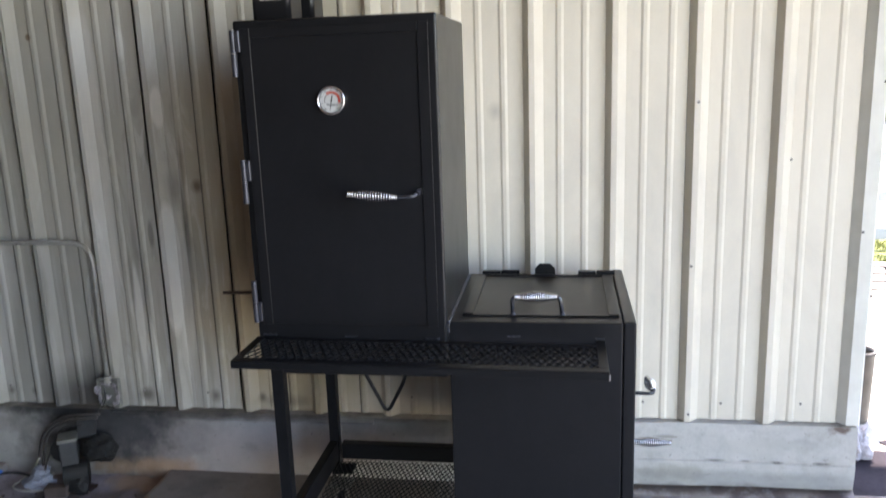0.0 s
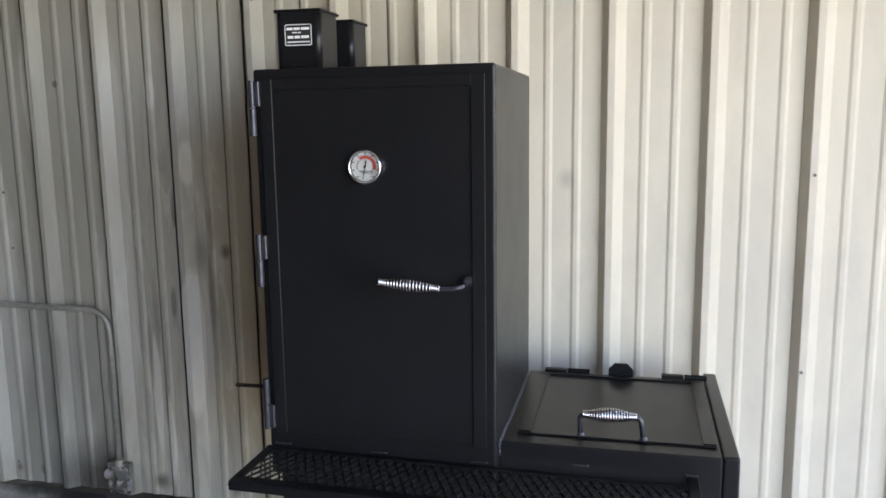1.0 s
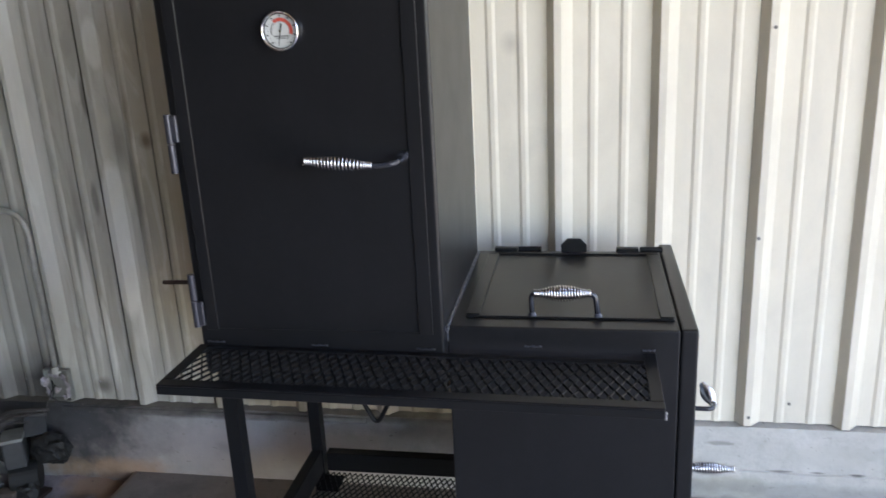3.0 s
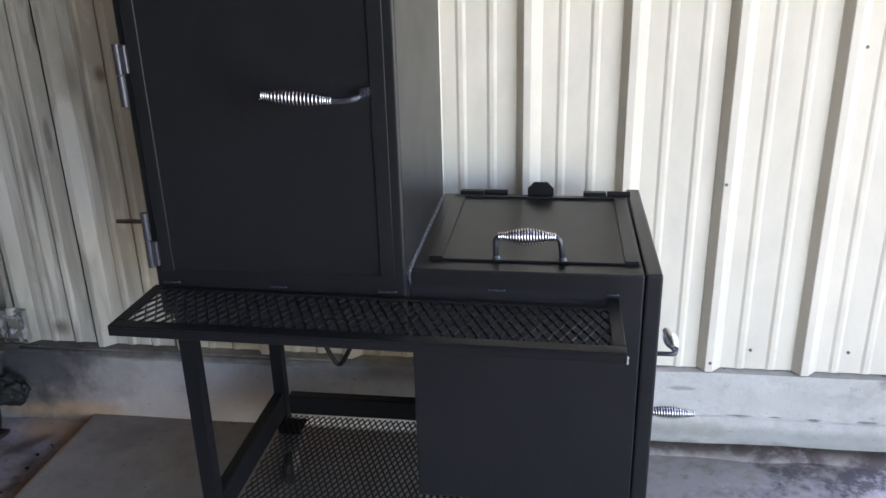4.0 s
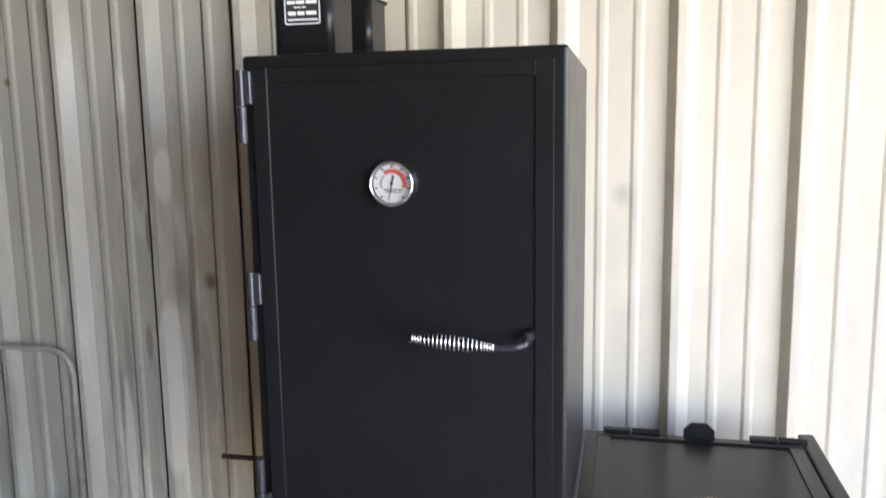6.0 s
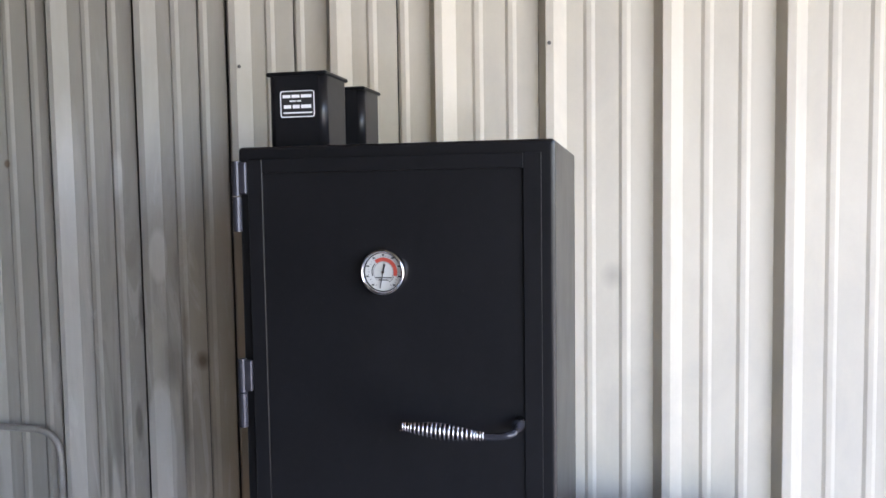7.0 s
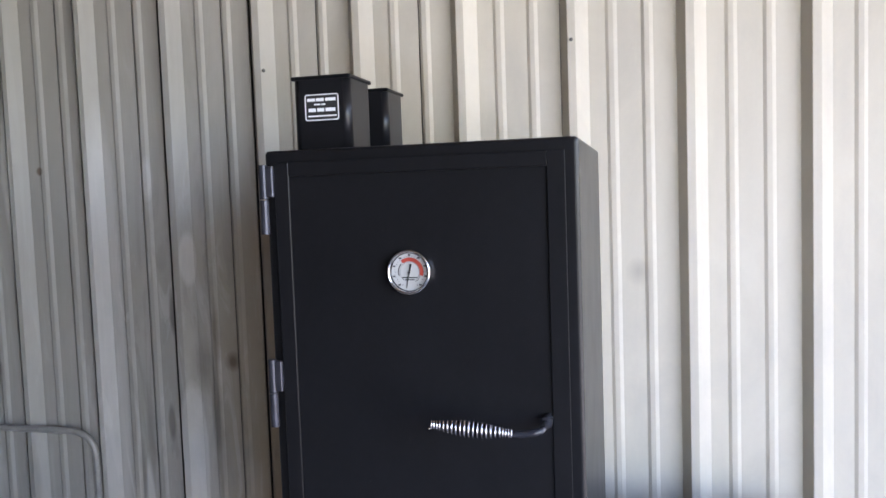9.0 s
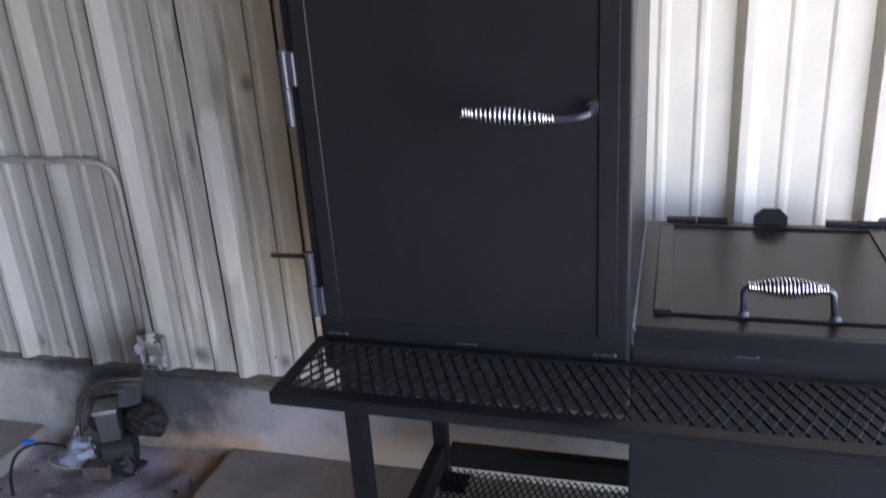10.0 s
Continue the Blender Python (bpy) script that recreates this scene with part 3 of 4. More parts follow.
# concrete stem wall, upper lift and battered lower lift
def stem(x0, x1, rows, seg, jitter, seed):
    """A cast face from (y, z) rows, gently uneven, closed to its back."""
    bm = B()
    rnd = random.Random(seed)
    n = max(2, int((x1 - x0) / seg))
    grid = []
    for i in range(n + 1):
        x = x0 + (x1 - x0) * i / n
        col = []
        for j, (y, z) in enumerate(rows):
            if x < 0.25 and 0.131 < z < 0.15:
                y = 3.3975
            if z < 0.131:
                y = 3.3965 + (y - 3.3965) * min(1.0, max(0.0, (x + 0.3) / 0.7))
            if z > 0.27:
                z += 0.018 * min(1.0, max(0.0, (x - 0.2) / 0.5))
            dy = noise.noise(Vector((x * 3.1, z * 9.0, seed))) * jitter
            dz = noise.noise(Vector((x * 6.3, seed * 3.0, z * 4.0))) * jitter * (0.8 if 0 < j < len(rows) - 1 else 0)
            col.append(bm.verts.new((x, y + dy, z + dz)))
        col.append(bm.verts.new((x, 3.60, z)))
        col.append(bm.verts.new((x, 3.60, rows[0][1])))
        grid.append(col)
    for a, b in zip(grid, grid[1:]):
        for j in range(len(a)):
            k = (j + 1) % len(a)
            bm.faces.new((a[j], b[j], b[k], a[k]))
    bm.faces.new(grid[0])
    bm.faces.new(grid[-1][::-1])
    return bm


stem_wall = thing("stem_wall", (0, 3.5, 0), "pale rough concrete stem wall below the sheet metal", "wall", kind="structure")
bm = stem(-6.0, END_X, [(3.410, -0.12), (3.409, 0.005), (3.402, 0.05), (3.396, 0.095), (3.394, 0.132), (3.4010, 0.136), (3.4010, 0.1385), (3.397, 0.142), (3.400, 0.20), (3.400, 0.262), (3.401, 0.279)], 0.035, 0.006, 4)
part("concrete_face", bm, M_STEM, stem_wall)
# ragged mortar ledge under the sheets at the smoky end
bm = stem(-1.75, -0.55, [(3.386, 0.250), (3.382, 0.262), (3.388, 0.272)], 0.03, 0.009, 9)
part("mortar_ledge", bm, M_STEM, stem_wall)

# floor slabs round an unpaved pit
PIT = (-2.31, -1.503, 2.765, 3.36)
floor = thing("floor", (0, 0, 0), "stained grey concrete floor slabs round a dirt pit", "floor", kind="structure")
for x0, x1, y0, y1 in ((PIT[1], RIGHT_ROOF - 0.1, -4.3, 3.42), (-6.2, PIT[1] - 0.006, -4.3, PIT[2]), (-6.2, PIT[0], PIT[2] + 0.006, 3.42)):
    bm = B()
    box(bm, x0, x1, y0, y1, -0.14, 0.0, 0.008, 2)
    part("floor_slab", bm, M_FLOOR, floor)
bm = B()
n = 40
vs = [[bm.verts.new((PIT[0] - 0.05 + 0.92 * i / n, PIT[2] - 0.05 + 0.75 * j / n, -0.062 + 0.018 * noise.noise(Vector((i * 0.21, j * 0.21, 3))) + 0.008 * noise.noise(Vector((i * 0.8, j * 0.8, 8))) + 0.045 * max(0.0, (j / n - 0.75) / 0.25) ** 1.5)) for j in range(n + 1)] for i in range(n + 1)]
for i in range(n):
    for j in range(n):
        bm.faces.new((vs[i][j], vs[i + 1][j], vs[i + 1][j + 1], vs[i][j + 1])).smooth = True
part("dirt", bm, M_DIRT, floor, "packed purplish dirt with rusty edges")

# hardened dirt along the foot of the stem wall, thicker towards the open end
bm = B()
rows = []
for i in range(41):
    x = 0.10 + (END_X - 0.10) * i / 40
    h = 0.026 * min(1.0, (x - 0.10) / 0.9) + 0.003 * noise.noise(Vector((x * 9.0, 2.0, 0.0)))
    w = 0.075 + 0.02 * noise.noise(Vector((x * 5.0, 7.0, 0.0)))
    rows.append([bm.verts.new(p) for p in ((x, 3.412, -0.01), (x, 3.412 - w, -0.004), (x, 3.412 - w * 0.55, 0.002 + h * 0.45), (x, 3.412, 0.002 + h))])
for p, q in zip(rows, rows[1:]):
    for k in range(4):
        bm.faces.new((p[k], q[k], q[(k + 1) % 4], p[(k + 1) % 4])).smooth = k in (1, 2)
bm.faces.new(rows[0])
bm.faces.new(rows[-1][::-1])
part("dirt_drift", bm, M_FLOOR, floor, "dark crusted dirt along the wall")

# unseen closing shell added to shape the light: roof, far side and back
solid("ceiling", box(B(), -6.2, ROOF_EDGE, -4.3, 5.81, WALL_Z1, WALL_Z1 + 0.12), M_CEIL, "unseen roof added to shade the place", "ceiling", kind="structure")
solid("wall_west", box(B(), -6.2, -6.0, -4.3, 3.42, 0.0, WALL_Z1 - 0.002), M_CLOSE, "unseen wall added to close off light at the left end", "wall", kind="structure")
solid("wall_south", box(B(), -5.998, RIGHT_ROOF, -4.3, -4.1, 0.0, WALL_Z1 - 0.002), M_CLOSE, "unseen wall added to close off light from behind", "wall", kind="structure")
# added blockers that trim the light coming in from the east
solid("light_block_east", box(B(), RIGHT_ROOF - 0.15, RIGHT_ROOF - 0.002, -4.098, -3.4, 0.0, WALL_Z1 - 0.002), M_CLOSE, "unseen wall added to narrow the light from the opening", "wall", kind="structure")
solid("light_block_east", box(B(), ROOF_EDGE - 0.15, ROOF_EDGE - 0.002, 2.0, 3.5, -0.01, WALL_Z1 - 0.002), M_CLOSE, "unseen wall added to narrow the light from the opening", "wall", kind="structure")
solid("ground", box(B(), -400, 400, -400, 400, -0.6, -0.145), M_GRASS, "sunny lawn reaching the horizon", "ground", kind="structure")
solid("pavement", box(B(), RIGHT_ROOF - 0.094, 14.0, -14.0, 7.4, -0.3, -0.012), M_APRON, "bright sunlit concrete apron", "pavement", kind="structure")
# shaded ground at the wall end, its shadow put into the colour
solid("pavement", box(B(), END_X + 0.01, RIGHT_ROOF - 0.1, 3.425, 3.84, -0.3, -0.012), M_SHADOWED, "concrete at the wall end with its shadow painted dark", "pavement", kind="structure")
# oval cast shadow, laid as a thin dark patch
bm = B()
ring_pts = [bm.verts.new((1.80 + 0.125 * math.cos(a) * (1 + 0.12 * math.sin(3 * a)), 3.90 + 0.075 * math.sin(a) * (1 + 0.1 * math.cos(2 * a)), z)) for z in (-0.011, -0.008) for a in (2 * math.pi * i / 28 for i in range(28))]
bm.faces.new(ring_pts[28:])
for i in range(28):
    bm.faces.new((ring_pts[i], ring_pts[(i + 1) % 28], ring_pts[28 + (i + 1) % 28], ring_pts[28 + i]))
solid("pavement", bm, M_SHADOWED, "cast shadow painted as a dark patch on the concrete", "pavement", kind="structure")
solid("verge", box(B(), -6.0, 30.0, 7.404, 8.55, -0.3, -0.030, 0.01, 1), M_GRASS, "sunny strip of short grass under the fence", "grass", kind="structure")
solid("road", box(B(), -40, 60, 8.6, 24.0, -0.3, -0.10), M_APRON, "bright sunlit concrete road behind the fence", "road", kind="structure")
solid("pavement", box(B(), END_X + 0.01, RIGHT_ROOF - 0.1, 3.846, 7.4, -0.3, -0.012), M_APRON, "bright sunlit concrete apron", "pavement", kind="structure")

# ---- the smoker ----
CX0, CX1, CY0, CY1, CZ0, CZ1 = -0.693, -0.0975, 2.585, 3.182, 0.842, 1.873
smoker = thing("smoker", (-0.12, 2.9, 0.0), "black steel cabinet smoker with side firebox and mesh shelf", "smoker")

bm = box(B(), CX0, CX1, CY0, CY1, CZ0, CZ1, 0.008, 4)
part("cabinet_body", bm, M_BLACK, smoker, "satin black welded steel cabinet")


def ring(bm, x0, x1, z0, z1, w, y0, y1, bevel):
    """Four flat bars round an opening in the xz plane, butted."""
    box(bm, x0, x0 + w[0], y0, y1, z0, z1, bevel, 1)
    box(bm, x1 - w[1], x1, y0, y1, z0, z1, bevel, 1)
    box(bm, x0 + w[0] + 0.0004, x1 - w[1] - 0.0004, y0, y1, z1 - w[2], z1, bevel, 1)
    if w[3]:
        box(bm, x0 + w[0] + 0.0004, x1 - w[1] - 0.0004, y0, y1, z0, z0 + w[3], bevel, 1)


# door: a plate with raised flat-bar edges
DX0, DX1, DZ0, DZ1 = -0.668, -0.121, 0.962, 1.849
door = part("door", box(B(), DX0 + 0.002, DX1 - 0.002, CY0 - 0.007, CY0 - 0.0005, DZ0 + 0.002, DZ1 - 0.002, 0.001, 1), M_BLACK, smoker, "flat black steel door")
bm = B()
ring(bm, DX0, DX1, DZ0, DZ1, (0.0285, 0.031, 0.026, 0), CY0 - 0.0120, CY0 - 0.0072, 0.0007)
part("door_edging", bm, M_BLACK, door)
DOORF = CY0 - 0.007


def hinge(x, y, z0, z1, leaf_up, parent):
    bm = B()
    mid = (z0 + z1) / 2
    cyl(bm, (x, y, z0), (x, y, mid - 0.001), 0.0085, 14)
    cyl(bm, (x, y, mid + 0.001), (x, y, z1), 0.0085, 14)
    ob = part("hinge", bm, M_HINGE, parent, "worn grey weld-on barrel hinge")
    a, b = (mid, z1) if leaf_up else (z0, mid)
    bm = box(B(), x + 0.006, x + 0.021, y - 0.006, y + 0.004, a + 0.004, b - 0.002, 0.002, 1)
    part("hinge_leaf", bm, M_HINGE, ob)
    return ob


hinge(-0.688, 2.568, 1.715, 1.846, True, smoker)
hinge(-0.688, 2.568, 1.343, 1.474, True, smoker)
hinge(-0.688, 2.568, 0.972, 1.103, False, smoker)

# thermometer
GX, GZ, GR = -0.407, 1.640, 0.0415
gauge = part("thermometer", lathe(B(), [(GR - 0.006, 0.006), (GR - 0.0055, 0.014), (GR - 0.003, 0.017), (GR - 0.0005, 0.015), (GR, 0.010), (GR - 0.001, 0.0), (0.02, 0.0)], (GX, DOORF, GZ), (0, -1, 0)), M_CHROME, smoker, "round thermometer with a chrome bezel")
bm = B()
cyl(bm, (GX, DOORF, GZ), (GX, DOORF - 0.0065, GZ), GR - 0.0057, 48)
part("dial", bm, M_DIAL, gauge, "white dial")


def arc(bm, cx, y, cz, r0, r1, a0, a1, thick, steps):
    """A flat band of a circle, angles clockwise from the top."""
    rows = []
    for i in range(steps + 1):
        a = radians(a0 + (a1 - a0) * i / steps)
        s, c = math.sin(a), math.cos(a)
        rows.append([bm.verts.new((cx + s * r, yy, cz + c * r)) for r in (r0, r1) for yy in (y, y - thick)])
    for p, q in zip(rows, rows[1:]):
        for a, b in ((0, 1), (1, 3), (3, 2), (2, 0)):
            bm.faces.new((p[a], p[b], q[b], q[a]))
    bm.faces.new(rows[0])
    bm.faces.new(rows[-1][::-1])


DIAL_Y = DOORF - 0.0066
bm = B()
arc(bm, GX, DIAL_Y, GZ, 0.0195, 0.0265, -38, 108, 0.0004, 30)
part("red_band", bm, M_RED, gauge, "red warning band")
bm = B()
for a in range(-150, 151, 10):
    arc(bm, GX, DIAL_Y, GZ, 0.0275 if a % 30 else 0.026, 0.0292, a - 0.8, a + 0.8, 0.0003, 1)
arc(bm, GX, DIAL_Y, GZ, 0.0183, 0.0188, -150, 150, 0.0003, 40)
for a in range(-140, 141, 35):
    s, c = math.sin(radians(a)), math.cos(radians(a))
    box(bm, GX + s * 0.0310 - 0.0024, GX + s * 0.0310 + 0.0024, DIAL_Y - 0.0003, DIAL_Y, GZ + c * 0.0310 - 0.0014, GZ + c * 0.0310 + 0.0014)
for z, w in ((-0.0105, 0.015), (-0.0145, 0.009)):
    box(bm, GX - w, GX + w, DIAL_Y - 0.0003, DIAL_Y, GZ + z - 0.0010, GZ + z + 0.0010)
arc(bm, GX, DIAL_Y, GZ, 0.0205, 0.0222, -110, -45, 0.0003, 20)
arc(bm, GX, DIAL_Y, GZ, 0.0205, 0.0215, 112, 150, 0.0003, 12)
part("scale_marks", bm, M_INK, gauge)
bm = B()
arc(bm, GX, DIAL_Y - 0.0005, GZ, GR - 0.0072, GR - 0.0060, 0, 359.9, 0.003, 60)
part("gasket", bm, M_RUBBER, gauge, "dark ring inside the bezel")
bm = B()
na = radians(12)
u = Vector((math.sin(na), 0, math.cos(na)))
s = Vector((math.cos(na), 0, -math.sin(na)))
c0 = Vector((GX, DIAL_Y - 0.0018, GZ))
tail = c0 + u * 0.0150
quad = [c0 - u * 0.0300 + s * 0.0007, c0 - u * 0.0300 - s * 0.0007, c0 - s * 0.0011, tail - s * 0.0020, tail + s * 0.0020, c0 + s * 0.0011]
lo = [bm.verts.new(p) for p in quad]
hi = [bm.verts.new(p + Vector((0, -0.0006, 0))) for p in quad]
bm.faces.new(lo)
bm.faces.new(hi)
for i in range(6):
    bm.faces.new((lo[i], lo[(i + 1) % 6], hi[(i + 1) % 6], hi[i]))
part("needle", bm, M_INK, gauge)
bm = B()
cyl(bm, (GX, DIAL_Y, GZ), (GX, DIAL_Y - 0.004, GZ), 0.0025, 16)
part("needle_hub", bm, M_CHROME, gauge)

# door handle: pivot boss, bent rod, spring grip
handle = part("door_handle", sweep(B(), rounded([(-0.162, DOORF + 0.004, 1.374), (-0.163, 2.502, 1.372), (-0.200, 2.500, 1.366), (-0.352, 2.497, 1.380)], 0.018, 6), 0.0062, 12), M_ROD, smoker, "bent black rod handle with a spring grip")
bm = B()
cyl(bm, (-0.162, DOORF + 0.001, 1.374), (-0.162, DOORF - 0.030, 1.374), 0.0105, 18)
part("pivot_boss", bm, M_ROD, handle)
part("spring_grip", coil(B(), (-0.214, 2.500, 1.368), (-0.358, 2.497, 1.380), 0.0083, 0.0160, 0.0018, 22, 4), M_CHROME, handle, "chrome spring grip")
part("grip_core", grip_core(B(), (-0.214, 2.500, 1.368), (-0.358, 2.497, 1.380), 0.0064, 0.0132), M_RUBBER, handle)

# rod out of the closed side, rear of the hinge
part("damper_rod", cyl(B(), (CX0 + 0.004, 2.783, 1.006), (-0.888, 2.783, 1.004), 0.0058, 10), M_RUST, smoker, "dark rusty rod")


# stacks with lipped caps
def stack(x0, x1, y0, y1, z0, z1):
    bm = box(B(), x0, x1, y0, y1, z0, z1)
    upright = [e for e in bm.edges if abs(e.verts[0].co.z - e.verts[1].co.z) > 0.01]
    bmesh.ops.bevel(bm, geom=upright, offset=0.014, segments=5, profile=0.5, affect="EDGES")
    for f in bm.faces:
        f.smooth = abs(f.normal.x) + abs(f.normal.y) > 1.05
    ob = part("chimney", bm, M_BLACK, smoker, "square black steel chimney with a lipped cap")
    bm = box(B(), x0 - 0.003, x1 + 0.003, y0 - 0.003, y1 + 0.003, z1 - 0.001, z1 + 0.007, 0.003, 2)
    part("cap", bm, M_BLACK2, ob)
    return ob


stack(-0.645, -0.529, 2.624, 2.745, CZ1 - 0.002, 2.008)
stack(-0.645, -0.529, 2.856, 2.972, CZ1 - 0.002, 2.008)

# sticker on the front stack: white border, rows of white bars
SX0, SX1, SZ0, SZ1, SY = -0.620, -0.551, 1.929, 1.979, 2.624
sticker = part("sticker", box(B(), SX0, SX1, SY - 0.0008, SY + 0.001, SZ0, SZ1), M_INK, smoker, "black sticker with a white border and lines")
bm = B()
loop = []
for cx, cz, a0 in ((SX1 - 0.005, SZ1 - 0.005, 0), (SX0 + 0.005, SZ1 - 0.005, 90), (SX0 + 0.005, SZ0 + 0.005, 180), (SX1 - 0.005, SZ0 + 0.005, 270)):
    for i in range(5):
        a = radians(a0 + 90 * i / 4)
        loop.append(((cx + 0.005 * math.cos(a), cz + 0.005 * math.sin(a)), (cx + 0.0032 * math.cos(a), cz + 0.0032 * math.sin(a))))
rim = [[bm.verts.new((p[0], y, p[1])) for p in pair for y in (SY - 0.0016, SY - 0.0009)] for pair in loop]
for p, q in zip(rim, rim[1:] + rim[:1]):
    for a, b in ((0, 1), (1, 3), (3, 2), (2, 0)):
        bm.faces.new((p[a], p[b], q[b], q[a]))
part("border", bm, M_WHITE, sticker)
bm = B()
for z, h, spans in ((1.9685, 0.0058, ((-0.615, -0.599), (-0.597, -0.581), (-0.578, -0.557))), (1.9595, 0.0026, ((-0.601, -0.588), (-0.586, -0.578))),
                    (1.9490, 0.0066, ((-0.613, -0.598), (-0.595, -0.581), (-0.578, -0.558))), (1.9375, 0.0026, ((-0.614, -0.556),))):
    for a, b in spans:
        box(bm, a, b, SY - 0.0015, SY - 0.0009, z - h / 2, z + h / 2)
part("print_bars", bm, M_WHITE, sticker)

# firebox
FX0, FX1, FY0, FY1, FZ0, FZ1 = -0.097, 0.426, 2.622, 3.205, 0.342, 0.964
firebox = part("firebox", box(B(), FX0, FX1, FY0, FY1, FZ0, FZ1, 0.004, 2), M_BLACK, smoker, "black steel firebox")
part("firebox_door", box(B(), FX1 + 0.0012, 0.465, FY0 - 0.002, 3.264, FZ0 - 0.006, FZ1 + 0.0035, 0.006, 3), M_BLACK, smoker, "thick black side door")
LX0, LX1, LY0, LY1 = -0.061, 0.418, 2.678, 3.164
lid = part("lid", box(B(), LX0, LX1, LY0, LY1, FZ1 + 0.0005, FZ1 + 0.0052, 0.0015, 1), M_BLACK, smoker, "flat black hinged lid")
bm = B()
zt = FZ1 + 0.0054
box(bm, LX0 + 0.001, -0.028, LY0 + 0.001, LY1 - 0.0185, zt, zt + 0.0045, 0.0010, 1)
box(bm, 0.386, LX1 - 0.001, LY0 + 0.001, LY1 - 0.0185, zt, zt + 0.0045, 0.0010, 1)
box(bm, LX0 + 0.001, LX1 - 0.001, LY1 - 0.018, LY1 - 0.001, zt, zt + 0.0050, 0.0010, 1)
part("lid_edging", bm, M_BLACK, lid)
for x0, x1 in ((-0.046, 0.090), (0.303, 0.432)):
    xm = (x0 + x1) / 2
    bm = B()
    box(bm, x0, xm - 0.001, 3.168, 3.190, FZ1 + 0.001, FZ1 + 0.019, 0.003, 2)
    cyl(bm, (xm + 0.001, 3.179, FZ1 + 0.013), (x1, 3.179, FZ1 + 0.013), 0.0085, 14)
    part("lid_hinge", bm, M_BLACK2, lid)
bm = B()
tab = [(0.147, 0.964), (0.147, 0.994), (0.165, 1.012), (0.202, 1.012), (0.220, 0.994), (0.220, 0.964)]
fr = [bm.verts.new((x, 3.1655, z)) for x, z in tab]
bk = [bm.verts.new((x, 3.1735, z)) for x, z in tab]
bm.faces.new(fr)
bm.faces.new(bk)
for i in range(6):
    bm.faces.new((fr[i], fr[(i + 1) % 6], bk[(i + 1) % 6], bk[i]))
part("lid_stop", bm, M_BLACK2, lid, "black cut-corner stop plate")
bm = sweep(B(), rounded([(0.096, 2.684, FZ1 + 0.006), (0.093, 2.686, 1.024), (0.240, 2.686, 1.026), (0.247, 2.684, FZ1 + 0.006)], 0.016, 6), 0.0062, 12)
lid_handle = part("lid_handle", bm, M_ROD, smoker, "black bail handle with a spring grip")
part("spring_grip", coil(B(), (0.101, 2.686, 1.0245), (0.232, 2.686, 1.026), 0.0083, 0.0182, 0.0018, 22, 4), M_CHROME, lid_handle, "chrome spring grip")
part("grip_core", grip_core(B(), (0.101, 2.686, 1.0245), (0.232, 2.686, 1.026), 0.0064, 0.0152), M_RUBBER, lid_handle)
for x in (0.096, 0.247):
    bm = B()
    cyl(bm, (x, 2.684, FZ1 + 0.007), (x, 2.684, FZ1 + 0.014), 0.0105, 14, 0.0065)
    part("weld_collar", bm, M_WELD, lid_handle)

# latch and draught handles on the side door
bm = sweep(B(), rounded([(0.458, 2.89, 0.633), (0.548, 2.89, 0.633), (0.549, 2.93, 0.636), (0.540, 3.03, 0.628)], 0.014, 5), 0.0065, 12)
latch = part("door_latch", bm, M_ROD, smoker, "black bent latch with a spring grip")
part("spring_grip", coil(B(), (0.5485, 2.908, 0.638), (0.540, 3.035, 0.628), 0.0085, 0.0172, 0.0018, 22, 4), M_CHROME, latch, "chrome spring grip")
part("grip_core", grip_core(B(), (0.5485, 2.908, 0.638), (0.540, 3.035, 0.628), 0.0064, 0.0142), M_RUBBER, latch)
bm = sweep(B(), [(0.458, 2.89, 0.457), (0.61, 2.89, 0.457)], 0.0055, 10)
draught = part("draught_slide", bm, M_ROD, smoker, "slide rod with a spring grip")
part("spring_grip", coil(B(), (0.472, 2.89, 0.457), (0.611, 2.89, 0.457), 0.0083, 0.0170, 0.0019, 22, 4), M_CHROME, draught, "chrome spring grip")
part("grip_core", grip_core(B(), (0.472, 2.89, 0.457), (0.611, 2.89, 0.457), 0.0064, 0.0142), M_RUBBER, draught)
part("drain_nub", cyl(B(), (FX0 + 0.001, 2.95, 0.505), (FX0 - 0.045, 2.95, 0.505), 0.014, 14), M_BLACK2, firebox)

# weld where the cabinet meets the firebox
part("weld_bead", sweep(B(), [(CX1 + 0.002 + 0.0008 * math.sin(i * 2.1), CY0 + 0.012 + i * 0.0098, FZ1 + 0.002) for i in range(60)], [0.0058 + 0.0006 * math.sin(i * 1.7) for i in range(60)], 8), M_WELD, smoker)
part("weld_bead", sweep(B(), [(CX1 + 0.0015, CY0 + 0.034 + 0.0006 * math.sin(i), FZ1 - 0.036 + i * 0.002) for i in range(19)], 0.003, 7), M_WELD, smoker)

# ---- mesh shelf and stand ----


